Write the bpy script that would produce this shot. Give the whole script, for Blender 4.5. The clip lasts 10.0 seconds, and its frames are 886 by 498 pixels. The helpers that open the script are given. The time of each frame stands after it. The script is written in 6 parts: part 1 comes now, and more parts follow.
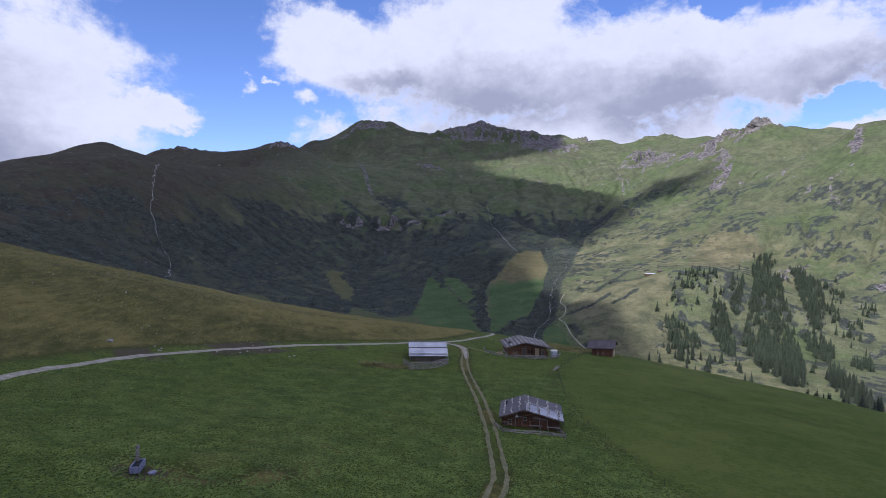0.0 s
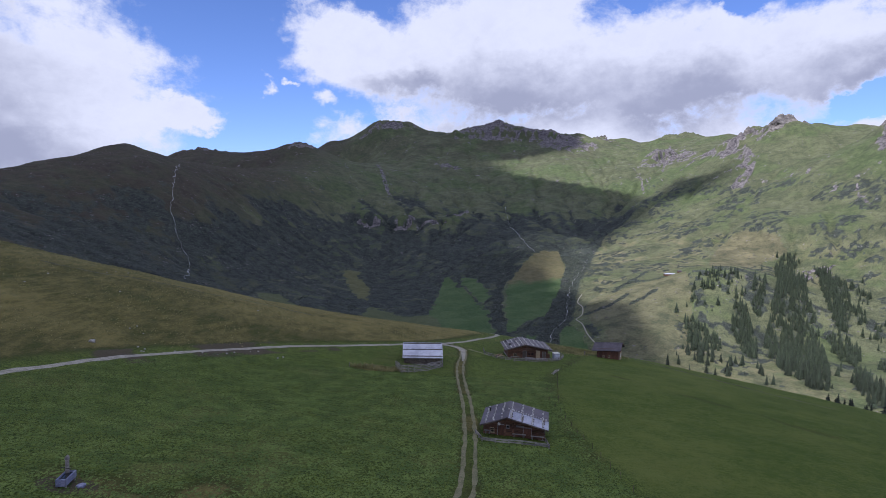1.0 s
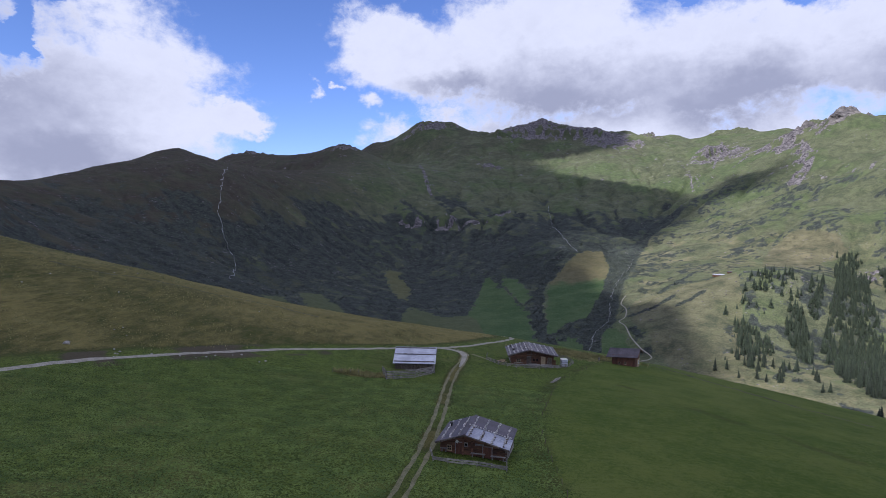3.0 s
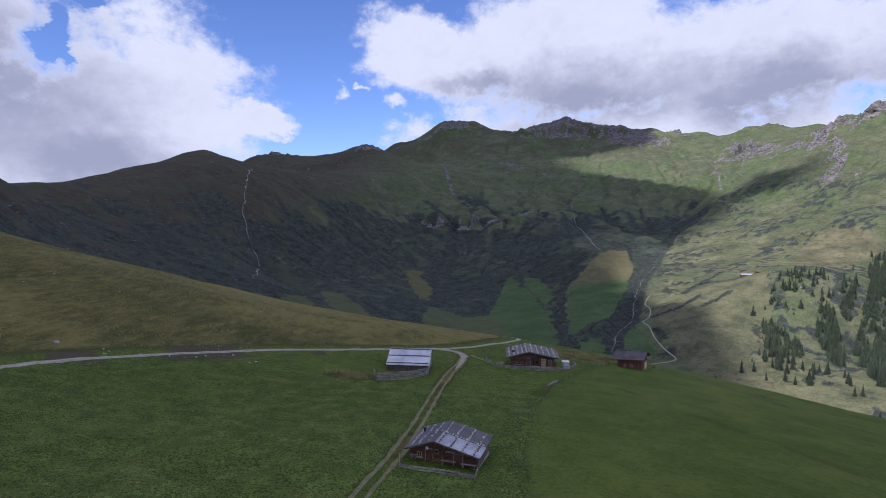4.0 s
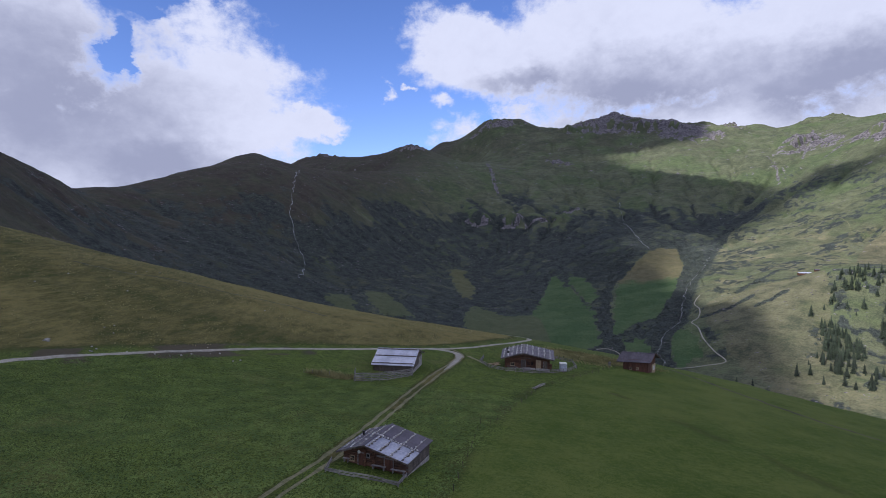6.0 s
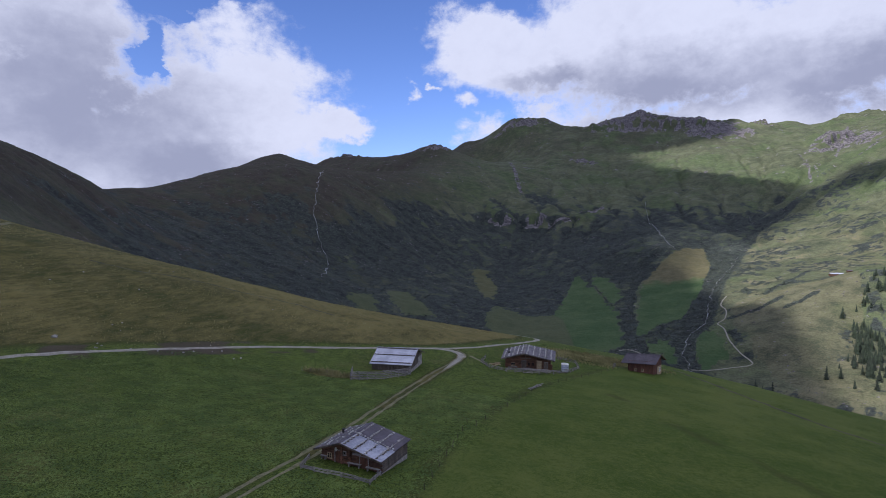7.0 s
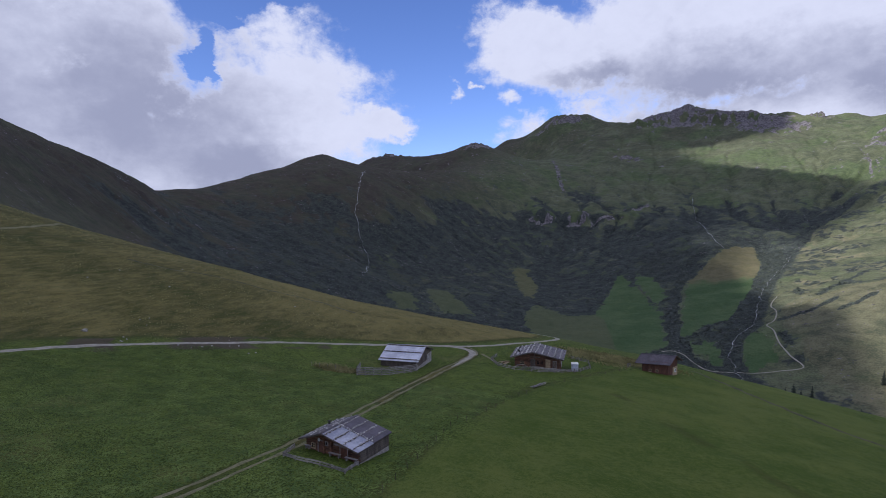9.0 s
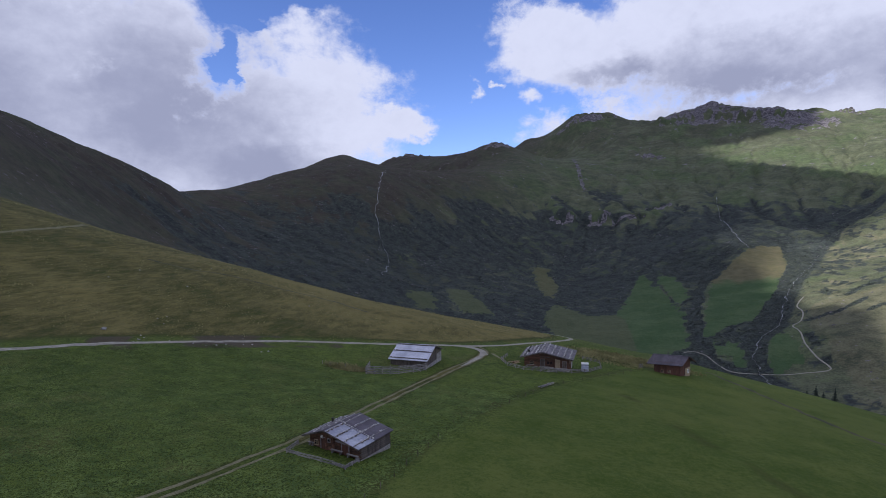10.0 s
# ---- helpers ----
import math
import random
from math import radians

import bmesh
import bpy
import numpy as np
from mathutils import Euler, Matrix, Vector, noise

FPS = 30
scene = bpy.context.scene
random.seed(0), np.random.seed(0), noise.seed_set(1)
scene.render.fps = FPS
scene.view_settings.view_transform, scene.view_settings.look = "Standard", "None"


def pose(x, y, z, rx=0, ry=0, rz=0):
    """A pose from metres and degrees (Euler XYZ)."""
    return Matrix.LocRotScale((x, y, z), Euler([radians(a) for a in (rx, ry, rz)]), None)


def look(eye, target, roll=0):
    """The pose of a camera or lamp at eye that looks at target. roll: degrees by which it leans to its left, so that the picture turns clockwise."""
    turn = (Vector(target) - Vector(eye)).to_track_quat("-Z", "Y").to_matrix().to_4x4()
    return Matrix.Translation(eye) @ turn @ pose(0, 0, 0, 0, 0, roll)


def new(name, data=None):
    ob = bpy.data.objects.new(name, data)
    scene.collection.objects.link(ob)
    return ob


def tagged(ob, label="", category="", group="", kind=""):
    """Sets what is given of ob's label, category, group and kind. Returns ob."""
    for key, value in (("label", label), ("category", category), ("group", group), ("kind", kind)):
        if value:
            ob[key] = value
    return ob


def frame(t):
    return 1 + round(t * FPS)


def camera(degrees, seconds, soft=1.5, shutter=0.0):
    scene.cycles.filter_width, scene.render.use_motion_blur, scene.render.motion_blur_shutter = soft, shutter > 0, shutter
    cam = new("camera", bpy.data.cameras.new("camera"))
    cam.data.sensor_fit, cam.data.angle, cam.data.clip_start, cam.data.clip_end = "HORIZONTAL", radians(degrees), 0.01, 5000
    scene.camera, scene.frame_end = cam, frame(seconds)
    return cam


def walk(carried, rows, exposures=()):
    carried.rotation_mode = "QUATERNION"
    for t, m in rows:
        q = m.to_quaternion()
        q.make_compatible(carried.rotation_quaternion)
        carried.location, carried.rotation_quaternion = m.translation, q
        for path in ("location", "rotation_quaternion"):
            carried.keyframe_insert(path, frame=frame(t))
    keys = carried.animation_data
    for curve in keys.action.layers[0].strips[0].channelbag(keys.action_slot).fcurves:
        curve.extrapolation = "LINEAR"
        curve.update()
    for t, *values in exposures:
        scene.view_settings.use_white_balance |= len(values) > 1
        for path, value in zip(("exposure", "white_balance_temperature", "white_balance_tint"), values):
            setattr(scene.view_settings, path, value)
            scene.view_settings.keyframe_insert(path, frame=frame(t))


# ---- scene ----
cam = camera(75.8, 10.0, 0.7)
PATH = [
    (0, (-7.727, -8.834, 32.139), (-7.613, -6.84, 32.026), 1.3),
    (0.5, (-4.7, -6.809, 31.914), (-4.616, -4.814, 31.8), 1.3),
    (1, (-1.667, -4.631, 31.763), (-1.618, -2.635, 31.648), 1.2),
    (1.5, (1.174, -2.692, 31.645), (1.187, -0.696, 31.529), 1.1),
    (2, (4.293, -0.736, 31.505), (4.267, 1.261, 31.389), 1.0),
    (2.5, (7.403, 1.167, 31.422), (7.337, 3.162, 31.306), 0.9),
    (4, (17.319, 6.215, 31.254), (17.127, 8.202, 31.135), 0.6),
    (4.5, (20.595, 7.629, 31.186), (20.363, 9.612, 31.065), 0.4),
    (5, (24.207, 8.846, 31.107), (23.932, 10.823, 30.986), 0.3),
    (5.5, (27.765, 9.748, 31.068), (27.449, 11.719, 30.946), 0.1),
    (7, (37.014, 11.366, 31.154), (36.572, 13.313, 31.03), -0.1),
    (7.5, (39.437, 11.403, 31.2), (38.958, 13.341, 31.075), -0.2),
    (8, (41.835, 11.398, 31.308), (41.318, 13.326, 31.182), -0.3),
    (8.5, (43.824, 11.319, 31.395), (43.274, 13.237, 31.268), -0.3),
    (9, (45.689, 11.145, 31.46), (45.102, 13.052, 31.332), -0.4),
    (9.5, (47.152, 11.072, 31.577), (46.53, 12.969, 31.449), -0.5),
    (10, (48.608, 11.023, 31.679), (47.952, 12.908, 31.55), -0.6),
]
walk(cam, [(t, look(eye, target, roll)) for t, eye, target, roll in PATH], [(0, 0.10, 6100, 12), (10, -0.05, 6100, 12)])

# ---- light ----
SUN_EL, SUN_AZ = 42.0, 218.0          # degrees; azimuth clockwise from +y
SKY_POWER, SUN_POWER, WORLD = 0.102, 5.0, 0.96


class Sock:
    """A shader value with arithmetic."""

    def __init__(self, tree, out):
        self.tree, self.out = tree, out

    def op(self, kind, *others):
        n = self.tree.nodes.new("ShaderNodeMath")
        n.operation = kind
        for i, v in enumerate((self, *others)):
            if isinstance(v, Sock):
                self.tree.links.new(v.out, n.inputs[i])
            else:
                n.inputs[i].default_value = v
        return Sock(self.tree, n.outputs[0])

    def __add__(self, o): return self.op("ADD", o)
    def __sub__(self, o): return self.op("SUBTRACT", o)
    def __mul__(self, o): return self.op("MULTIPLY", o)
    def __truediv__(self, o): return self.op("DIVIDE", o)
    def most(self, o): return self.op("MAXIMUM", o)
    def least(self, o): return self.op("MINIMUM", o)

    def ramp(self, lo, hi, a=0.0, b=1.0):
        n = self.tree.nodes.new("ShaderNodeMapRange")
        n.interpolation_type = "SMOOTHSTEP"
        self.tree.links.new(self.out, n.inputs[0])
        for i, v in enumerate((lo, hi, a, b)):
            n.inputs[1 + i].default_value = v
        return Sock(self.tree, n.outputs[0])


def plug(tree, socket, v):
    if isinstance(v, Sock):
        tree.links.new(v.out, socket)
    elif isinstance(v, (tuple, list)):
        socket.default_value = (*v, 1.0) if len(v) == 3 and len(socket.default_value) == 4 else v
    else:
        socket.default_value = v


def blend(tree, fac, a, b):
    n = tree.nodes.new("ShaderNodeMix")
    n.data_type = "RGBA"
    for i, v in ((0, fac), (6, a), (7, b)):
        plug(tree, n.inputs[i], v)
    return Sock(tree, n.outputs[2])


def grain(tree, vec, scale, detail=4.0, rough=0.55, warp=0.0):
    n = tree.nodes.new("ShaderNodeTexNoise")
    if vec is not None:
        tree.links.new(vec.out, n.inputs["Vector"])
    for key, v in (("Scale", scale), ("Detail", detail), ("Roughness", rough), ("Distortion", warp)):
        n.inputs[key].default_value = v
    return Sock(tree, n.outputs["Fac"])


def vec_op(tree, kind, a, b):
    n = tree.nodes.new("ShaderNodeVectorMath")
    n.operation = kind
    for i, v in enumerate((a, b)):
        plug(tree, n.inputs[i], v)
    return Sock(tree, n.outputs[1] if kind in ("LENGTH", "DISTANCE", "DOT_PRODUCT") else n.outputs[0])


def xyz(tree, x, y, z=0.0):
    n = tree.nodes.new("ShaderNodeCombineXYZ")
    for i, v in enumerate((x, y, z)):
        plug(tree, n.inputs[i], v)
    return Sock(tree, n.outputs[0])


def parts_of(tree, vec):
    n = tree.nodes.new("ShaderNodeSeparateXYZ")
    tree.links.new(vec.out, n.inputs[0])
    return [Sock(tree, o) for o in n.outputs]


# cumulus banks round the horizon: azimuth, elevation, half width, half height, in degrees
BANKS = [(-30.5, 10.6, 8.2, 8.2), (-57, 10, 17, 15), (-42, 4.5, 20, 8.5), (-46, 14, 6.0, 10), (-36.5, 11, 4.5, 6.0), (-23.4, 8.3, 4.2, 1.7), (-7.5, 15.3, 7.6, 4.0), (-2, 14, 8, 4.6), (6, 15.2, 12.5, 8.2), (20, 13.6, 13, 7.0), (33, 14, 12, 4.6), (49, 12.5, 13, 7),
         (14, 7.5, 22, 4), (34, 7, 10, 2.2), (10, 22, 9, 5)]
WISPS = [(-8.2, 7.7, 4.8, 1.7), (-10.2, 10.4, 2.1, 1.4), (-15.4, 11.7, 1.3, 1.1), (-14.0, 12.6, 0.9, 0.6), (-3.4, 9.3, 2.6, 1.4), (-20.5, 7.4, 2.0, 0.7)]
HOLES = [(-40.1, 13.9, 1.2, 1.6), (-34.6, 20.0, 4.4, 1.9), (-38.2, 17.6, 1.3, 1.1), (27.6, 19.4, 2.4, 2.0), (38.8, 10.0, 3.0, 1.3), (19.5, 19.9, 2.0, 1.0)]
GREYS = [(-45, 9, 12, 9), (-62, 10, 16, 12), (-37, 4.5, 10, 4.0), (8, 11.5, 13, 4.0), (24, 11.0, 14, 3.6), (-1, 12.2, 6, 2.2), (40, 12, 12, 3)]


def make_sky():
    world = bpy.data.worlds.new("sky")
    scene.world = world
    world.use_nodes = True
    t = world.node_tree
    t.nodes.clear()
    sky = t.nodes.new("ShaderNodeTexSky")
    sky.sky_type, sky.sun_disc = "NISHITA", False
    sky.sun_elevation, sky.sun_rotation = radians(SUN_EL), radians(SUN_AZ)
    sky.altitude, sky.air_density, sky.dust_density, sky.ozone_density = 1900, 1.0, 0.3, 3.0
    coord = Sock(t, t.nodes.new("ShaderNodeTexCoord").outputs["Generated"])
    x, y, z = parts_of(t, coord)
    az = x.op("ARCTAN2", y) * 57.2958
    el = z.op("ARCSINE") * 57.2958
    stir = grain(t, xyz(t, az, el * 1.3, 2.0), 0.16, 6, 0.62) - 0.5
    stir2 = grain(t, xyz(t, az, el * 1.3, 22.0), 0.16, 6, 0.62) - 0.5
    place = xyz(t, az + stir * 9.0, el + stir2 * 7.0)
    # puffs: coarse and fine billows
    puff = grain(t, xyz(t, az, el * 1.4), 0.13, 8, 0.62, 0.3)
    fine = grain(t, xyz(t, az, el * 1.2, 7.0), 0.5, 7, 0.65, 0.2)
    lump = (puff - 0.5) * 2.0 + (fine - 0.5) * 1.1

    def mound(a, e, w, h):
        d = vec_op(t, "MULTIPLY", vec_op(t, "SUBTRACT", place, (a, e, 0)), (1 / w, 1 / h, 0))
        return vec_op(t, "LENGTH", d, (0, 0, 0))

    def nearest(rows, soft):
        best = None
        for b in rows:
            d = mound(*b)
            best = d if best is None else best.op("SMOOTH_MIN", d, soft)
        return best
    body = nearest(BANKS, 0.25) * -1.0 + 1.0
    for b in HOLES:
        body = body - mound(*b).ramp(0.2, 1.3, 0.8, 0.0)
    body = body.most(nearest(WISPS, 0.1) * -0.6 + 0.5)
    # the rest of the sky: broken cloud overhead and behind
    high = grain(t, coord, 2.3, 6, 0.6, 0.3) - 0.40
    out_of = el.ramp(24, 34).most(az.op("ABSOLUTE").ramp(66, 84))
    body = body * (out_of * -1.0 + 1.0) + high * 4.0 * out_of
    thick = body + lump * 0.56
    cover = thick.ramp(-0.06, 0.40)
    veil = grain(t, xyz(t, az, el * 1.8, 3.0), 0.09, 6, 0.6)
    shade = (nearest(GREYS, 0.3) * -1.0 + 1.0 + (veil - 0.5) * 1.0 + (fine - 0.5) * 0.4).ramp(-0.35, 0.85) * thick.ramp(0.05, 0.5)
    shade = shade.most(((puff * -1.0 + 1.0) * 0.6 + (fine * -1.0 + 1.0) * 0.5 - 0.25).ramp(0.15, 0.65) * 0.26 * thick.ramp(0.1, 0.6))
    shade = shade * (out_of * -1.0 + 1.0) + out_of * high.ramp(0.0, 0.3) * 0.4
    white, grey = (0.78, 0.80, 0.95), (0.37, 0.39, 0.53)
    tone = blend(t, shade, white, grey)
    blue = vec_op(t, "MULTIPLY", Sock(t, sky.outputs[0]), (SKY_POWER * 1.22, SKY_POWER * 1.27, SKY_POWER * 1.72))
    out = t.nodes.new("ShaderNodeOutputWorld")
    bg = t.nodes.new("ShaderNodeBackground")
    t.links.new(blend(t, cover, blue, tone).out, bg.inputs[0])
    bg.inputs[1].default_value = WORLD
    t.links.new(bg.outputs[0], out.inputs[0])


make_sky()
sun = new("sun", bpy.data.lights.new("sun", "SUN"))
sun.data.energy, sun.data.angle, sun.data.color = SUN_POWER, radians(0.55), (1.0, 0.95, 0.86)
SUN_WAY = Vector((math.sin(radians(SUN_AZ)) * math.cos(radians(SUN_EL)), math.cos(radians(SUN_AZ)) * math.cos(radians(SUN_EL)), math.sin(radians(SUN_EL))))
sun.matrix_world = look(SUN_WAY * 900, (0, 0, 0))

# ---- terrain form ----
# The alp that carries the huts: its fields, flanks and edges (x, y, height)
ALP = [(55, 171.5, -12.7), (11, 77, 0.0), (5, 84, 0), (21, 69, 0.7), (21, 97, -1.8), (30, 131, -5.9), (14, 155, -7.2), (-3, 136, -4.8), (-3, 126, -4.1), (27, 157, -8.1), (56, 179, -12.9),
       (24, 222, -15.1), (-23, 209, -7.3), (-43, 171, -0.8), (-67, 107, 5.5), (-33, 44, 8.3), (-30, 52, 7.0), (0, 0, 11.2), (0, -120, 29), (-120, -100, 52), (140, -60, -5)]
ALP_SIDES = [(-110, 215, 7.6), (-170, 160, 31), (-180, 250, 10.6), (-250, 190, 45.5), (-120, 70, 23), (-260, 60, 70), (-70, 230, -4.2), (-330, 330, 13.5), (-280, 280, 22),
             (-400, 200, 80), (60, 60, -1.6), (95, 90, -9), (120, 150, -20.4), (100, 215, -27.2), (75, 130, -10.1), (160, 100, -23.7), (200, 210, -50.4), (110, 60, -9.1)]
ALP_EDGE = [(-40, 15, 14), (50, 20, 3.1), (-60, 70, 8.1), (-20, 100, -0.4), (20, 290, -36), (-60, 300, -31), (-150, 340, -36), (80, 270, -38.5), (0, 420, -98),
            (-220, 450, -73), (150, 330, -78), (300, 330, -123), (320, 100, -73), (60, 225, -21.3)]
# The mountains: crest from west to east, the wall below it, the valley, the sunny spur
CREST = [(-745, 535, 142), (-800, 630, 134), (-920, 880, 126), (-1135, 1300, 95), (-1150, 1675, 162), (-1080, 2050, 239), (-1040, 2260, 205), (-845, 2560, 193),
         (-660, 2925, 356), (-500, 3365, 302), (-385, 3735, 591), (-140, 3805, 621), (160, 3790, 561), (460, 3710, 602), (820, 3630, 546), (1055, 3485, 508),
         (1310, 3555, 515), (1645, 3690, 575), (1645, 3305, 519), (1490, 2635, 416), (1535, 2480, 455), (1575, 2180, 326), (1620, 1890, 389)]
WALL = [(-760, 1695, 101), (-510, 1195, -107), (-475, 1310, -143), (-250, 1735, -160), (-230, 2835, 248), (35, 3090, 305), (-250, 2210, 0), (-30, 2230, 0),
        (300, 2195, 5), (330, 1810, -70), (-485, 1940, -16), (-685, 2400, 217), (-750, 1280, -24), (-895, 1240, 10), (-760, 895, 4), (-690, 685, 20),
        (-670, 550, 65), (150, 2610, 130), (-120, 3355, 412), (985, 2875, 296), (665, 2915, 292), (485, 3305, 404), (1240, 3045, 361)]
VALLEY = [(115, 1090, -197), (210, 1080, -194), (15, 1160, -203), (-145, 1345, -190), (-300, 1315, -165), (220, 875, -212), (315, 965, -203), (340, 1260, -145), (285, 1370, -152),
          (420, 1770, -90), (915, 2420, 130), (600, 2055, -30), (-250, 900, -210), (0, 700, -225), (250, 600, -240), (-450, 750, -120), (500, 400, -260), (900, 300, -280)]
SPUR = [(1140, 2100, 140), (815, 1705, -15), (550, 1265, -95), (575, 1220, -75), (655, 1200, -70), (860, 1455, -65), (965, 1375, -85), (1000, 1600, 25), (1245, 1680, 115),
        (1400, 1680, 210), (1120, 1330, -35), (935, 1095, -150), (710, 1015, -185), (530, 985, -180), (450, 1045, -150), (410, 845, -195), (645, 750, -200), (540, 765, -195),
        (335, 985, -175), (315, 1145, -170)]
ROUND = [(0, 150, -160), (0, -100, -120), (-300, 150, -40), (-480, 330, 40), (250, 100, -220), (-900, 100, 260), (-900, -900, 300), (0, -1200, 150),
         (1200, -800, -50), (1900, 600, 61), (2300, 1900, 303), (2800, 3800, 249), (1500, 4700, 200), (0, 4800, 204), (-1500, 4200, 114), (-2200, 2500, 73),
         (-2200, 800, 246), (-1195, 3070, 346), (-1500, 2000, 86), (-1500, 1300, 17), (0, -3500, 300), (3500, -1500, 200), (-3500, -1500, 300), (-3800, 2500, 200),
         (4200, 2500, 400)]


# the main stream, which parts the shaded wall from the spur
STREAM = [(915, 2420), (700, 2150), (600, 2000), (487, 1749), (443, 1617), (371, 1452), (307, 1244), (279, 1149), (235, 1073), (221, 998), (219, 926), (235, 860), (270, 780)]


class Sheet:
    """A smooth surface through given heights (thin plate)."""

    def __init__(self, rows, scale, soft):
        rows = np.array(rows, float)
        self.at, self.scale, n = rows[:, :2], scale, len(rows)
        m = np.zeros((n + 3, n + 3))
        m[:n] = self.terms(self.at)
        m[n:, :n] = m[:n, n:].T
        m[:n, :n] += soft * np.eye(n)
        self.weight = np.linalg.solve(m, np.r_[rows[:, 2], 0, 0, 0])

    def terms(self, q):
        d = (((q[:, None, :] - self.at[None]) / self.scale) ** 2).sum(-1)
        return np.hstack([0.5 * d * np.log(d + 1e-12), np.ones((len(q), 1)), q / self.scale])

    def __call__(self, x, y):
        q = np.c_[np.ravel(x), np.ravel(y)]
        out = np.concatenate([self.terms(q[i:i + 40000]) @ self.weight for i in range(0, len(q), 40000)])
        return out.reshape(np.shape(x))


def lattice(ix, iy, seed):
    h = (ix.astype(np.int64) * 374761393 + iy.astype(np.int64) * 668265263 + seed * 2147483647) & 0xFFFFFFFF
    h = ((h ^ (h >> 13)) * 1274126177) & 0xFFFFFFFF
    return ((h ^ (h >> 16)) & 0xFFFF) / 65535.0 * 2 * math.pi


def perlin(x, y, seed=0):
    x, y = np.asarray(x, float), np.asarray(y, float)
    ix, iy = np.floor(x), np.floor(y)
    fx, fy = x - ix, y - iy
    u, v = fx * fx * fx * (fx * (fx * 6 - 15) + 10), fy * fy * fy * (fy * (fy * 6 - 15) + 10)

    def corner(a, b):
        g = lattice(ix + a, iy + b, seed)
        return np.cos(g) * (fx - a) + np.sin(g) * (fy - b)
    low = corner(0, 0) * (1 - u) + corner(1, 0) * u
    high = corner(0, 1) * (1 - u) + corner(1, 1) * u
    return (low * (1 - v) + high * v) * 1.5


def fbm(x, y, size, octaves=4, seed=0, gain=0.5):
    total, amp = 0.0, 1.0
    for k in range(octaves):
        total = total + amp * perlin(x / size + 17.3 * k, y / size - 9.1 * k, seed + k)
        size, amp = size / 2.03, amp * gain
    return total


def ridged(x, y, size, octaves=4, seed=0):
    total, amp = 0.0, 1.0
    for k in range(octaves):
        total = total + amp * (1 - 2 * np.abs(perlin(x / size + 5.7 * k, y / size + 3.3 * k, seed + k)))
        size, amp = size / 2.1, amp * 0.5
    return total * 0.6


def smooth(v, lo, hi):
    s = np.clip((v - lo) / (hi - lo), 0, 1)
    return s * s * (3 - 2 * s)


ALP_SHEET = Sheet(ALP + ALP_SIDES + ALP_EDGE, 100.0, 0.02)
HILL_SHEET = Sheet(CREST + WALL + VALLEY + SPUR + ROUND, 1000.0, 0.0015)


def spot(x, y, cx, cy, rx, ry, turn=0.0):
    """1 inside an oval, 0 well outside."""
    a = radians(turn)
    u, v = (x - cx) * math.cos(a) + (y - cy) * math.sin(a), (y - cy) * math.cos(a) - (x - cx) * math.sin(a)
    return 1 - smooth(np.hypot(u / rx, v / ry), 0.75, 1.2)


def side(line, y):
    """x of a line that runs up in y."""
    p = sorted(line, key=lambda q: q[1])
    return np.interp(y, [q[1] for q in p], [q[0] for q in p])


# sharper tops and notches on the crest: x, y, height, radius
TOPS = [(-1080, 2050, 22, 110), (-385, 3735, 34, 130), (-500, 3365, -30, 130), (460, 3710, 22, 110), (1535, 2480, 26, 75), (1490, 2635, 26, 55), (1055, 3485, 22, 70),
        (-140, 3805, 14, 120), (290, 3750, 26, 80), (-660, 2925, 24, 130), (1645, 3690, 20, 100), (-1195, 3070, 26, 130), (-845, 2560, -14, 120), (1575, 2180, -22, 120)]


# rock steps: from, to, height
CLIFFS = [(120, 3560, 900, 3480, 42), (1154, 2954, 1329, 3082, 45), (1278, 2640, 1365, 2500, 40), (-290, 2185, 90, 2195, 28)]
# where the crest breaks into teeth
TEETH = [(420, 3690, 480, 110, -8, 17), (1055, 3485, 90, 50, 0, 24), (1440, 2720, 70, 260, 20, 16), (-330, 3740, 160, 60, 0, 15), (1540, 3560, 300, 120, 15, 17), (-1195, 3070, 150, 60, 0, 12)]


def step_up(x, y, ax, ay, bx, by, h):
    """A rock face along a line, its shelf sinking back into the slope behind."""
    ux, uy = bx - ax, by - ay
    long = math.hypot(ux, uy)
    ux, uy = ux / long, uy / long
    along, s = (x - ax) * ux + (y - ay) * uy, (y - ay) * ux - (x - ax) * uy
    s = s + 26 * fbm(x, y, 90, 4, 83)
    return h * smooth(s, 0, 16) * (1 - smooth(s, 60, 330)) * smooth(along, -60, 60) * (1 - smooth(along, long - 60, long + 60)) * (0.75 + 0.6 * fbm(x, y, 130, 2, 87))


# rises and dips along the crest: x, y, rise
CREST_LIFT = [(-1185, 1820, -6), (-996, 2041, -8), (-1321, 3005, 21), (-1279, 3074, -9), (-1138, 3085, -26), (-1013, 3107, -37), (-743, 2915, 9), (-659, 2910, 9),
              (-677, 3815, 27), (-560, 3770, -39), (-445, 3722, -30), (-160, 3807, 19), (-47, 3771, -12), (173, 3713, -8), (533, 3662, -14), (647, 3683, -36),
              (768, 3558, -6), (856, 3546, -17), (944, 3609, 27), (1044, 3510, -12), (1250, 3698, 26), (1287, 3534, -11), (1384, 3599, -34), (1470, 3590, 20),
              (1716, 3560, -12), (1740, 3325, 17), (1459, 2611, 5), (1530, 2485, 9), (1781, 2465, -18), (1858, 2447, 16), (1606, 1990, 26), (-953, 921, 8),
              (-920, 991, 13), (-1135, 1309, 7), (-1077, 2048, 6)]


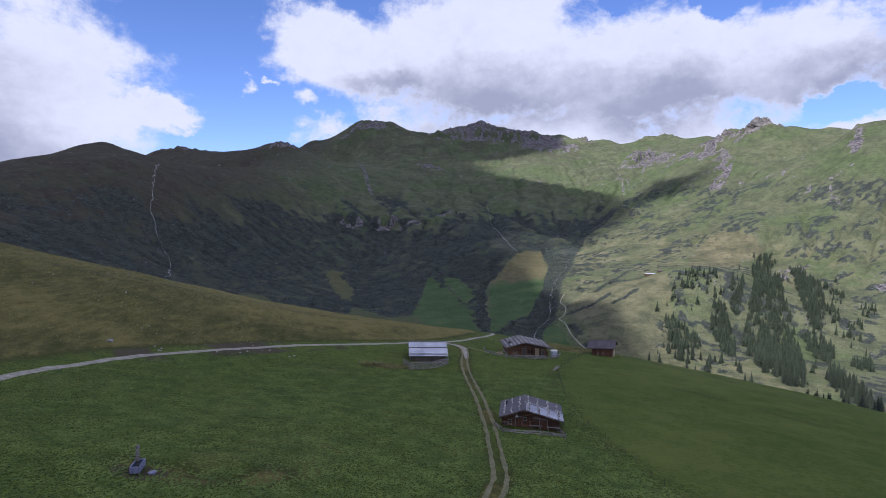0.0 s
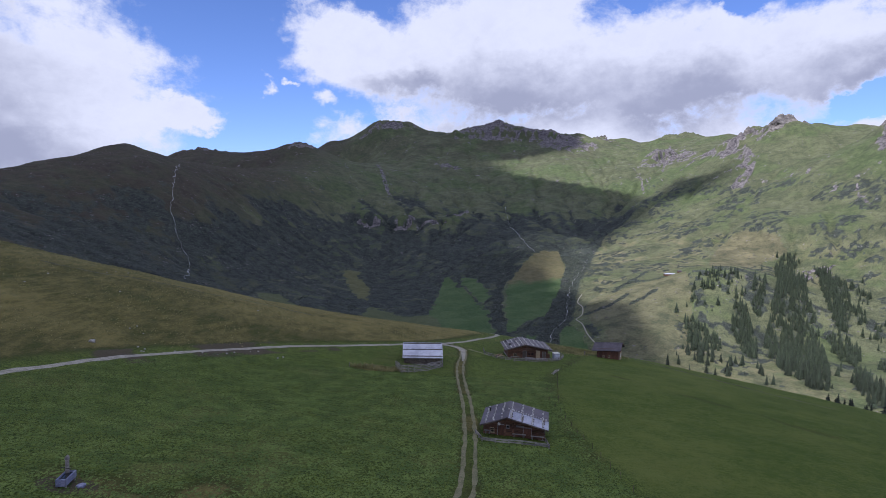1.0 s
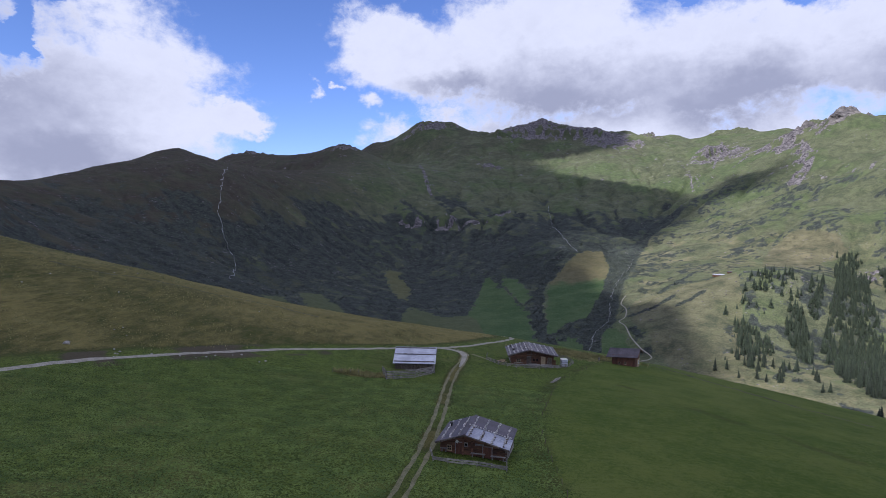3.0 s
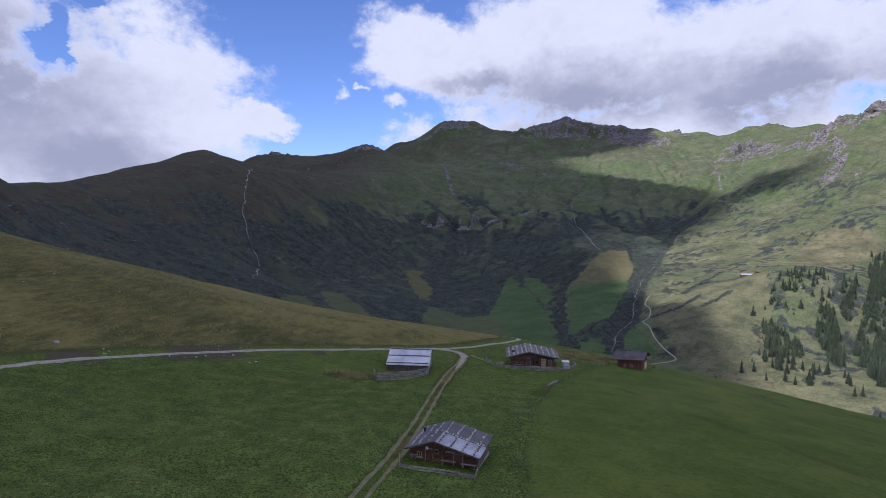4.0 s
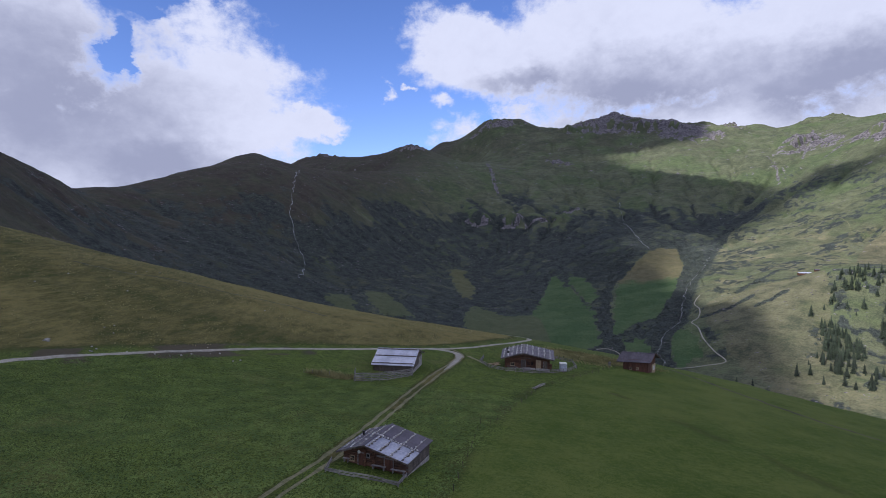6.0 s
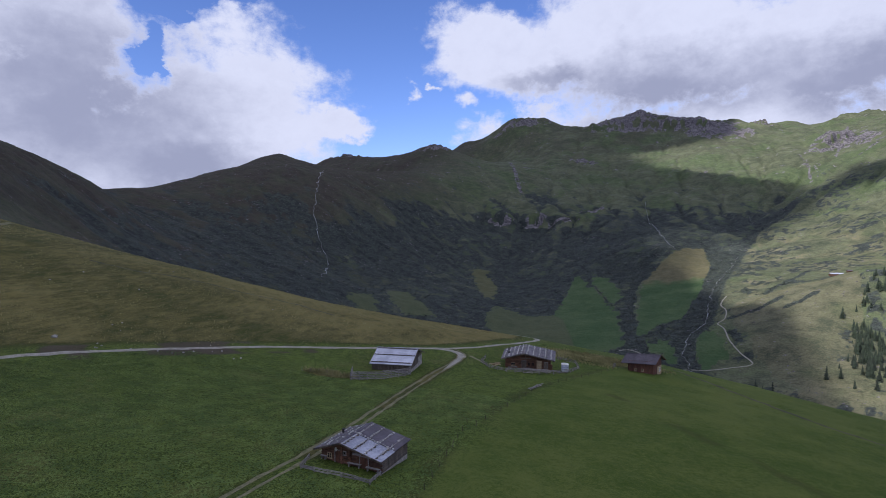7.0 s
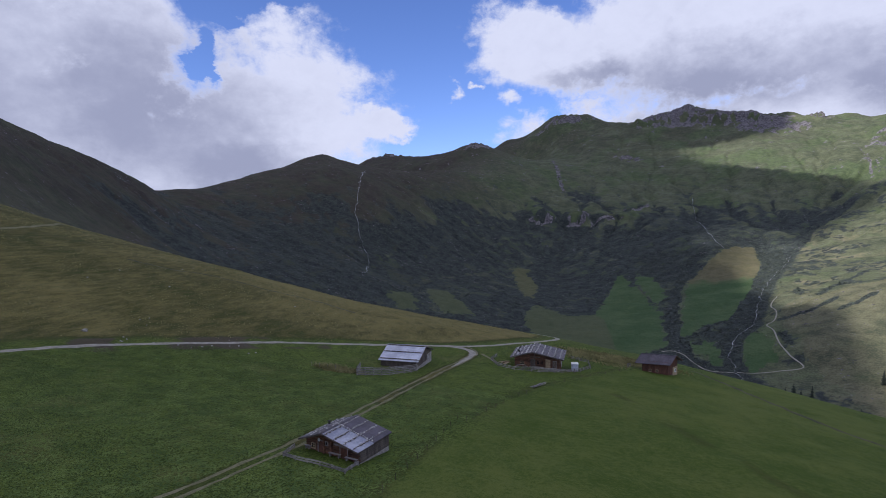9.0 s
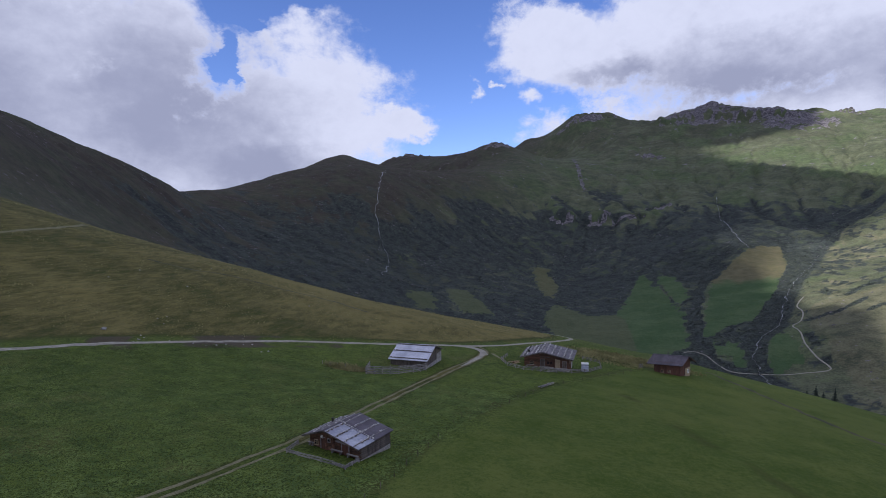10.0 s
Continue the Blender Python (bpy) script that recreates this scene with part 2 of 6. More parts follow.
def land_sheet(x, y):
    """The mountains before water has worked on them."""
    hill = HILL_SHEET(x, y)
    for tx, ty, up, wide in TOPS:
        hill = hill + up * np.maximum(0, 1 - np.hypot(x - tx, y - ty) / (1.6 * wide))
    for c in CLIFFS:
        hill = hill + step_up(x, y, *c)
    return hill


class Runoff:
    """Rain on the mountains: where it gathers, and what it has carved out of them."""

    def __init__(self, x0, x1, y0, y1, cell):
        self.x0, self.y0, self.cell = x0, y0, cell
        gx, gy = np.meshgrid(np.arange(x0, x1, cell), np.arange(y0, y1, cell), indexing="ij")
        base = land_sheet(gx, gy)
        z = base + 11 * fbm(gx, gy, 210, 5, 31, 0.55)
        n, m = z.shape
        index = np.arange(n * m).reshape(n, m)
        for turn in range(7):
            for fill in range(12):
                wide = np.pad(z, 1, mode="edge")
                low = np.minimum.reduce([wide[1 + i:n + 1 + i, 1 + j:m + 1 + j] for i in (-1, 0, 1) for j in (-1, 0, 1) if i or j])
                z = np.maximum(z, np.minimum(low + 0.02, z + 3))
            wide = np.pad(z, 1, constant_values=1e6)
            drop, to = np.zeros((n, m)), index.copy()
            for i in (-1, 0, 1):
                for j in (-1, 0, 1):
                    if i or j:
                        d = (z - wide[1 + i:n + 1 + i, 1 + j:m + 1 + j]) / math.hypot(i, j)
                        to = np.where(d > drop, index + i * m + j, to)
                        drop = np.maximum(d, drop)
            order = np.argsort(z.ravel(), kind="stable")
            way, area = to.ravel().tolist(), [1.0] * (n * m)
            for k in order[::-1].tolist():
                if way[k] != k:
                    area[way[k]] += area[k]
            flow = np.array(area)
            pull = (0.030 * np.minimum(flow, 900) ** 0.48).tolist()
            flat = z.ravel().tolist()
            for k in order.tolist():
                r = way[k]
                if r != k:
                    flat[k] = (flat[k] + pull[k] * flat[r]) / (1 + pull[k])
            z = np.array(flat).reshape(n, m)
            z = z + 0.12 * self.spread_out(z - base)
        carved = z - base
        self.carved = carved - self.blurred(carved, 13)
        self.damp = np.clip(self.blurred(np.log(flow.reshape(n, m)), 1) / 5.0, 0, 1)

    @staticmethod
    def spread_out(v):
        w = np.pad(v, 1, mode="edge")
        return 0.25 * (w[2:, 1:-1] + w[:-2, 1:-1] + w[1:-1, 2:] + w[1:-1, :-2]) - v

    @staticmethod
    def blurred(v, r):
        for turn in (0, 1):
            for axis in (0, 1):
                w = np.pad(v, [(r + 1, r) if a == axis else (0, 0) for a in (0, 1)], mode="edge").cumsum(axis)
                k = 2 * r + 1
                v = (w[k:] - w[:-k]) / k if axis == 0 else (w[:, k:] - w[:, :-k]) / k
        return v

    def at(self, grid, x, y):
        u = np.clip((np.asarray(x, float) - self.x0) / self.cell, 0, grid.shape[0] - 1.001)
        v = np.clip((np.asarray(y, float) - self.y0) / self.cell, 0, grid.shape[1] - 1.001)
        i, j = u.astype(int), v.astype(int)
        u, v = u - i, v - j
        return (grid[i, j] * (1 - u) + grid[i + 1, j] * u) * (1 - v) + (grid[i, j + 1] * (1 - u) + grid[i + 1, j + 1] * u) * v


RUNOFF = Runoff(-1700, 2300, 500, 4100, 10.0)
# bare rock: centre, half axes, turn
ROCKY = [(520, 3590, 430, 120, -8), (800, 3400, 190, 130, -25), (1055, 3470, 60, 40, 0), (1250, 2970, 240, 120, 48), (1345, 2640, 75, 190, 8), (1480, 2500, 60, 60, 0), (1235, 2225, 150, 24, 48),
         (1300, 2350, 26, 120, -28), (-235, 2188, 48, 13, 3), (-95, 2205, 40, 22, 0), (5, 2196, 60, 13, 4), (95, 3060, 90, 40, -50), (-270, 3690, 160, 45, 10), (952, 1370, 40, 16, -30), (-1195, 3070, 120, 70, 0), (-640, 2890, 70, 30, 0),
         (110, 2330, 50, 16, 0), (1040, 1180, 25, 25, 0), (880, 1330, 40, 18, -30), (1520, 1890, 120, 22, 52), (1304, 1950, 18, 12, 0)]


def stony_share(x, y):
    n = fbm(x, y, 60, 4, 65)
    best = np.zeros(np.shape(x))
    for cx, cy, rx, ry, turn in ROCKY:
        best = np.maximum(best, spot(x + 34 * n, y + 34 * n, cx, cy, rx, ry, turn))
    return best


def form(x, y):
    """Height of the bare land, and the share of the near alp in it."""
    x, y = np.asarray(x, float), np.asarray(y, float)
    away = np.hypot(x, y - 120)
    alp = ALP_SHEET(x, y) - 0.0012 * np.maximum(0, away - 390) ** 2
    alp = alp + 0.35 * fbm(x, y, 26, 3, 3) * smooth(away, 20, 90) + 0.10 * fbm(x, y, 5, 3, 8)
    hill = land_sheet(x, y)
    rough = smooth(away, 500, 1100)
    high = smooth(hill, -190, -20)
    calm = 1 - 0.7 * spot(x, y, 440, 1060, 150, 230, -25) - 0.6 * spot(x, y, 810, 1480, 130, 130)
    hill = hill + rough * (0.25 + 0.75 * high) * calm * (0.45 + 0.4 * smooth(x, -500, 300)) * (1.15 * RUNOFF.at(RUNOFF.carved, x, y) + 3.6 * fbm(x, y, 46, 5, 33, 0.55))
    crags = stony_share(x, y) * rough
    hill = hill + crags * (15 * ridged(0.9 * x + 0.25 * y, 0.5 * y, 52, 5, 79) + 5 * fbm(x, y, 17, 3, 85) - 5)
    for cx, cy, rx, ry, turn, up in TEETH:
        hill = hill + up * spot(x, y, cx, cy, rx, ry, turn) * (ridged(x, y, 58, 5, 77) - 0.25)
    for tx, ty, up in CREST_LIFT:
        hill = hill + up * np.exp(-((x - tx) ** 2 + (y - ty) ** 2) / 5200)
    k = 9.0
    top = np.maximum(alp, hill)
    both = top + k * np.log1p(np.exp(-np.abs(alp - hill) / k)) * smooth(away, 150, 330)
    return both, smooth(alp - hill, -5, 25)
# ---- end of terrain form ----
CENTRE = (22.0, 4.0)
BEARINGS = np.radians(np.concatenate([np.arange(-180, -72, 3.0), np.arange(-72, -66, 0.5), np.arange(-66, 48, 0.13), np.arange(48, 54, 0.5), np.arange(54, 180, 3.0)]))
RANGES = np.concatenate([[0.01, 4, 9, 15], np.geomspace(20, 330, 330), np.geomspace(336, 800, 60), np.linspace(806, 4200, 360), np.linspace(4230, 4900, 12)])
_b, _r = np.meshgrid(BEARINGS, RANGES, indexing="ij")
GX, GY = CENTRE[0] + _r * np.sin(_b), CENTRE[1] + _r * np.cos(_b)
GZ, G_ALP = form(GX, GY)


def ground(x, y):
    """Height of the ground sheet at one place."""
    dx, dy = x - CENTRE[0], y - CENTRE[1]
    r, b = math.hypot(dx, dy), math.atan2(dx, dy)
    i = int(np.clip(np.searchsorted(BEARINGS, b) - 1, 0, len(BEARINGS) - 2))
    j = int(np.clip(np.searchsorted(RANGES, r) - 1, 0, len(RANGES) - 2))
    u = min(max((b - BEARINGS[i]) / (BEARINGS[i + 1] - BEARINGS[i]), 0), 1)
    v = min(max((r - RANGES[j]) / (RANGES[j + 1] - RANGES[j]), 0), 1)
    return float((GZ[i, j] * (1 - u) + GZ[i + 1, j] * u) * (1 - v) + (GZ[i, j + 1] * (1 - u) + GZ[i + 1, j + 1] * u) * v)


# lines on the land
ROAD = [(-62, 40), (-62.8, 60), (-63.2, 72), (-63.2, 80), (-61.5, 92), (-58.5, 102), (-52, 113), (-47, 120), (-36.2, 133.6), (-28, 141), (-18, 149.5), (-8, 157.5), (-1.7, 162.6),
        (4.7, 167), (11.5, 176.4), (19.2, 191.8), (23.6, 203), (25.4, 213), (24.2, 222), (18, 230), (8, 240)]
TRACK = [(4.2, 166.2), (8.0, 162), (8.7, 157), (8.1, 147), (6.8, 137), (6.1, 125), (5.7, 112), (5.6, 100), (5.4, 90), (5.0, 80), (4.5, 72), (3.9, 65), (3.2, 57), (2.3, 50), (0.6, 44), (-2, 35), (-6, 24), (-12, 10)]
FENCE = [(24, 20), (22, 40), (21.3, 52), (21.1, 70), (21.3, 84), (22.7, 98), (25.5, 114), (30, 131), (38, 151), (46, 167), (50, 173)]
FAR_ROAD = [(352, 1290), (342, 1271), (330, 1240), (330, 1200), (318, 1160), (301, 1139), (303, 1099), (297, 1040), (301, 993), (310, 958), (277, 952), (243, 943), (217, 943), (183, 944), (167, 968),
            (152, 1013), (134, 1026), (118, 1020)]
HILL_ROAD = [(-146, 134), (-149, 142), (-153, 152), (-160, 166), (-172, 183), (-186, 200)]
FALL_WEST = [(-851, 1954), (-800, 1800), (-737, 1645), (-710, 1575), (-685, 1543), (-655, 1484), (-622, 1436), (-588, 1391), (-558, 1322), (-506, 1187)]
FALL_EAST = [(327, 2477), (312, 2202), (322, 2090), (325, 1874), (332, 1776)]
GULLY = [(300, 1790), (233, 1684), (193, 1507), (165, 1318), (143, 1143), (146, 1050), (165, 985)]
# hayfields on the valley floor and in the wall
FIELDS = [[(268, 1659), (369, 1829), (422, 1849), (396, 1641), (317, 1373), (262, 1223), (204, 1165), (160, 1097), (167, 1276), (199, 1504)],
          [(-150, 1232), (-139, 1368), (-59, 1283), (0, 1287), (44, 1671), (73, 1619), (135, 1278), (128, 1049), (40, 960), (-92, 1050)],
          [(163, 1063), (200, 1067), (218, 1041), (203, 965), (172, 985)],
          [(-265, 1777), (-223, 1784), (-164, 1586), (-161, 1428), (-208, 1537)],
          [(-434, 1155), (-395, 1209), (-341, 1113), (-379, 1067)],
          [(-400, 1314), (-362, 1341), (-235, 1168), (-313, 1138)],
          [(87, 1640), (136, 1623), (156, 1420), (128, 1348)],
          [(226, 1030), (262, 1110), (290, 1060), (285, 985), (240, 950)]]


def near_line(x, y, line):
    """Distance to a line of points."""
    best = np.full(np.shape(x), 1e9)
    for (ax, ay), (bx, by) in zip(line, line[1:]):
        ux, uy = bx - ax, by - ay
        s = np.clip(((x - ax) * ux + (y - ay) * uy) / (ux * ux + uy * uy), 0, 1)
        best = np.minimum(best, np.hypot(x - ax - s * ux, y - ay - s * uy))
    return best


def inside(x, y, poly):
    hit = np.zeros(np.shape(x), bool)
    for (ax, ay), (bx, by) in zip(poly, poly[1:] + poly[:1]):
        if ay != by:
            hit ^= ((ay > y) != (by > y)) & (x < (bx - ax) * (y - ay) / (by - ay) + ax)
    return hit


# pale runnels of scree: line, half width
SCREE = [([(-285, 3040), (-235, 2790), (-193, 2555), (-176, 2490)], 13), ([(1386, 3295), (1240, 2980), (1102, 2695)], 9), ([(1250, 2674), (1150, 2600)], 7),
         ([(1012, 2848), (992, 2671), (926, 2455)], 6), ([(1240, 1737), (1262, 1745), (1290, 1800)], 7), ([(1300, 1710), (1270, 1668), (1239, 1579)], 6), ([(760, 3420), (700, 3300)], 9)]
# the smooth grazed foot of the spur
LEA = [(318, 900), (322, 1130), (350, 1230), (470, 1265), (570, 1250), (540, 1150), (500, 1060), (450, 940), (420, 830), (340, 780)]
# overgrown banks that cross the foot of the spur
HEDGES = [[(416, 1254), (469, 1311), (538, 1381)], [(327, 1152), (377, 1165), (427, 1198)], [(414, 1143), (448, 1164), (479, 1179)]]
# the bare brown shoulder of the spur
DOME = [(690, 1370), (740, 1480), (800, 1560), (880, 1620), (925, 1625), (960, 1550), (950, 1480), (870, 1440), (810, 1400)]
# stands of spruce on the spur, with their density
STANDS = [([(598, 1092), (622, 1094), (587, 989), (539, 902), (525, 900), (553, 1009)], 1.0), ([(687, 1177), (723, 1198), (678, 1120), (632, 1051), (618, 1058), (639, 1100)], 1.0),
          ([(477, 1038), (503, 1047), (510, 977), (478, 908), (428, 872), (453, 980)], 0.75), ([(910, 1462), (973, 1474), (946, 1421), (913, 1397), (763, 1178), (740, 1183), (828, 1337)], 0.7),
          ([(687, 1112), (868, 1330), (880, 1295), (782, 1143), (735, 1040), (695, 967), (553, 745), (530, 754), (536, 833), (590, 970), (649, 1055)], 1.0),
          ([(969, 1416), (969, 1330), (952, 1263), (844, 1101), (789, 1039), (777, 1051), (817, 1138), (917, 1308)], 0.9)]
GROVES = [([(744, 1032), (777, 1036), (777, 983), (740, 941), (702, 903), (711, 964)], 0.9), ([(956, 1265), (952, 1192), (923, 1152), (908, 1176)], 0.8),
          ([(619, 804), (687, 877), (633, 737), (606, 672), (570, 702)], 1.0), ([(872, 1075), (898, 1076), (874, 1039), (846, 1039)], 0.8), ([(937, 1125), (966, 1114), (942, 1085), (914, 1096)], 0.7),
          ([(776, 946), (793, 917), (753, 869), (739, 895)], 0.8), ([(870, 1139), (890, 1127), (852, 1070), (834, 1067)], 0.6)]
SPARSE = [([(527, 1141), (615, 1137), (638, 1100), (572, 1032), (469, 1076)], 0.06), ([(425, 929), (540, 954), (483, 759), (378, 879)], 0.10), ([(594, 1194), (667, 1183), (638, 1119), (541, 1136)], 0.16),
          ([(825, 1040), (870, 1020), (811, 948), (787, 990)], 0.12)]


def wooded(x, y):
    """Share of spruce on the sunny spur."""
    n, best = fbm(x, y, 34, 3, 71), np.zeros(np.shape(x))
    for poly, much in STANDS + GROVES + SPARSE:
        best = np.maximum(best, much * inside(x + 7 * n, y + 12 * n, poly))
    return best * (0.35 + 0.65 * smooth(fbm(x, y, 22, 2, 74), -0.5, -0.1))


def land_cover(x, y, z, alp):
    """What grows or lies where: two sets of four shares."""
    n1, n2, n3 = fbm(x, y, 150, 4, 51), fbm(x, y, 42, 4, 61), fbm(x, y, 17, 3, 66)
    damp, rib = RUNOFF.at(RUNOFF.damp, x, y), np.clip(RUNOFF.at(RUNOFF.carved, x, y) / 7, -1, 1)
    far = 1 - alp
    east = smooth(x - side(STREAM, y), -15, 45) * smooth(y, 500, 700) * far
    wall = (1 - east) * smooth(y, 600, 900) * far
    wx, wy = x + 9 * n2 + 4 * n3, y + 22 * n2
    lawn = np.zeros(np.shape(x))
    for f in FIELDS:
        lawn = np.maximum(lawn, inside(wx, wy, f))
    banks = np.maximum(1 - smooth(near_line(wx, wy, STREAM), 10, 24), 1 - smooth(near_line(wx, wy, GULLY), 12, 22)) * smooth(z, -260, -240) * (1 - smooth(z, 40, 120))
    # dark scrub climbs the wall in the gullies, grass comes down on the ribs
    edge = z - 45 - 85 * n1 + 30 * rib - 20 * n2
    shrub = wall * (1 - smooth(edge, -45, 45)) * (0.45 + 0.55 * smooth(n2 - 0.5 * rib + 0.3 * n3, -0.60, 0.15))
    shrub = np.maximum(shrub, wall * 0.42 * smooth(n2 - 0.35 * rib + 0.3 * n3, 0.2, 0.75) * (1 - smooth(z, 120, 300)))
    # on the spur it keeps to the ribs in long patches
    patch = smooth(0.9 * n1 + 0.55 * n2 + 0.45 * rib + 0.25 * n3, 0.02, 0.30) * (1 - smooth(z, 140, 270))
    open_ground = inside(x + 12 * n2, y + 14 * n2, DOME) | inside(x + 12 * n2, y + 20 * n2, LEA)
    bushes = east * ~open_ground * patch * (0.22 + 0.50 * smooth(n3 + 0.6 * n2, -0.3, 0.3))
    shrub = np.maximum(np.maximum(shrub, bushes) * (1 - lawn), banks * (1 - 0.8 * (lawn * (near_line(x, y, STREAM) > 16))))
    for line in HEDGES:
        shrub = np.maximum(shrub, far * (1 - smooth(near_line(x + 5 * n3, y + 8 * n2, line), 3, 9)))
    shrub = np.maximum(shrub, far * smooth(wooded(x, y), 0.3, 0.9) * 0.45)
    shrub = np.maximum(shrub, 0.7 * east * spot(x, y, 520, 970, 90, 150, -30) * smooth(n2 + 0.5 * n3, 0.0, 0.4))
    # rock, scree in the steep runnels
    rock = stony_share(x, y) * smooth(n2 + 0.5 * n3 + 0.4 * rib, -0.45, 0.0)
    for line, wide in SCREE:
        rock = np.maximum(rock, (1 - smooth(near_line(x + 7 * n3, y + 9 * n3, line), 0.3 * wide, wide)) * smooth(n3, -0.6, 0.0))
    rock = np.maximum(rock, smooth(n2 - 0.5 * n1 + 0.5 * n3, 0.72, 1.0) * smooth(z, 40, 220) * 0.55)
    rock = np.maximum(rock, 0.42 * smooth(damp, 0.62, 0.85) * smooth(z, 60, 190) * smooth(n3 + 0.4 * n2, -0.1, 0.4)) * far
    flank = (1 - smooth(x + 0.55 * (y - 1500) - 1010, -120, 120)) * smooth(y, 1180, 1320)
    dry = east * (0.10 + 0.75 * flank * smooth(0.7 * n1 + 0.7 * n2, -0.25, 0.3)) * (1 - smooth(z, 30, 160) * 0.8)
    heath = far * (1 - smooth(x, -800, -250)) * smooth(n1 + 0.4 * n2 + 0.8 * (1 - smooth(x, -700, -500)), -1.1, 0.0)
    heath = np.maximum(heath, 0.45 * wall * smooth(z, 230, 420) * smooth(n1 + 0.5 * n2, -0.4, 0.4))
    dome = inside(x + 10 * n2, y + 12 * n2, DOME)
    lea = inside(x + 12 * n2, y + 20 * n2, LEA)
    heath = np.maximum(heath, 0.6 * far * dome)
    dry = np.where(lawn > 0.5, np.maximum(smooth(y + 25 * n2, 1500, 1540) * (x > 180), 0.7 * inside(wx, wy, FIELDS[3])), dry)
    dry = np.maximum(dry, east * (lawn < 0.5) * 0.5 * lea)
    dry = np.maximum(dry, east * 0.55 * dome)
    # sunlight on the spur's foot, painted as a patch of the pale dry colour
    dry = np.maximum(dry, far * 0.75 * spot(x, y, 470, 800, 190, 150) * smooth(n2 + 0.5 * n3, -0.7, 0.1))
    heath = np.maximum(heath, 0.25 * east * (lawn < 0.5) * lea)
    hill = alp * smooth(side(ROAD, y) - x, 2, 9)
    rim = smooth(y + 0.45 * x + 12 * n2, 122, 168)
    straw = hill * (0.74 + 0.08 * n3 + 0.07 * fbm(x, y * 1.8, 60, 3, 95) + 0.14 * rim)
    straw = np.maximum(straw, alp * spot(x, y, 46, 186, 16, 10) * 0.8)
    straw = np.maximum(straw, 0.9 * alp * spot(x, y, -15, 122, 7, 2.2) * smooth(n3, -0.6, 0.2))
    straw = np.maximum(straw, alp * 0.8 * spot(x, y, -27, 46, 9, 5) * smooth(n3, -0.5, 0.2))
    straw = np.maximum(straw, 0.4 * alp * (1 - smooth(np.abs(x + 0.9 - side(FENCE, y)), 0.4, 2.4)) * smooth(n3, -0.5, 0.1) * (y < 170))
    strip = 1 - smooth(near_line(x + 1.2 * n3, y, [(46, 136), (50, 128), (55, 117), (61, 106), (70, 92)]), 0.4, 2.6)
    straw = np.maximum(straw, 0.4 * alp * strip * smooth(n3 + n2, -0.5, 0.3))
    field = alp * smooth(x - side(FENCE + [(70, 200), (90, 260)], y) + 2.5 * n3, -0.5, 4.5)
    mud = alp * np.maximum(spot(x, y, -32, 43.2, 2.6, 1.6), 0.75 * (1 - smooth(near_line(x, y, ROAD[5:11]), 4.0, 7.0)) * smooth(n3 + 0.5 * n2, -0.35, 0.3) * (x < -20))
    parcel = np.maximum(inside(x, y, [(-200, 900), (60, 900), (20, 1250), (-60, 1420), (-200, 1420)]), inside(x, y, [(-450, 1050), (-220, 1100), (-220, 1360), (-450, 1360)]))
    straw = np.maximum(straw, far * lawn * 0.75 * parcel)
    verge = 0.75 * alp * (1 - smooth(near_line(x, y, TRACK), 1.0, 2.2)) * smooth(n3, -0.8, 0.2)
    straw = np.maximum(straw, verge)
    return np.stack([shrub, rock, np.maximum(dry, 0), lawn * far * (1 - banks)], -1), np.stack([straw, field, heath, mud], -1)


G_COVER, G_NEAR = land_cover(GX, GY, GZ, G_ALP)


def material(name):
    m = bpy.data.materials.new(name)
    m.use_nodes = True
    t = m.node_tree
    return m, t, t.nodes["Principled BSDF"]


def position(t):
    return Sock(t, t.nodes.new("ShaderNodeNewGeometry").outputs["Position"])


def local(t):
    return Sock(t, t.nodes.new("ShaderNodeTexCoord").outputs["Object"])


def relief(t, bsdf, height, strength, reach):
    n = t.nodes.new("ShaderNodeBump")
    n.inputs["Strength"].default_value, n.inputs["Distance"].default_value = strength, reach
    t.links.new(height.out, n.inputs["Height"])
    t.links.new(n.outputs[0], bsdf.inputs["Normal"])


def surface(name, dark, light, size, rough=0.8, stretch=(1, 1, 1), metal=0.0, bump=0.3, blotch=0.35, vary=0.0):
    """Two colours mixed by fine grain and larger blotches, sizes in metres."""
    m, t, b = material(name)
    p = vec_op(t, "MULTIPLY", local(t), stretch)
    fine, broad = grain(t, p, 1 / size, 5, 0.65), grain(t, p, 0.16 / size, 3, 0.5)
    mixed = (fine + (broad - 0.5) * (2 * blotch)).ramp(0.28, 0.74)
    colour = blend(t, mixed, dark, light)
    if vary:
        rnd = Sock(t, t.nodes.new("ShaderNodeObjectInfo").outputs["Random"])
        hsv = t.nodes.new("ShaderNodeHueSaturation")
        t.links.new(colour.out, hsv.inputs["Color"])
        t.links.new((rnd * (2 * vary) + (1 - vary)).out, hsv.inputs["Value"])
        colour = Sock(t, hsv.outputs[0])
    t.links.new(colour.out, b.inputs["Base Color"])
    b.inputs["Metallic"].default_value = metal
    t.links.new((fine * 0.25 + (rough - 0.12)).out, b.inputs["Roughness"])
    if bump:
        relief(t, b, fine, bump, size * 0.4)
    return m


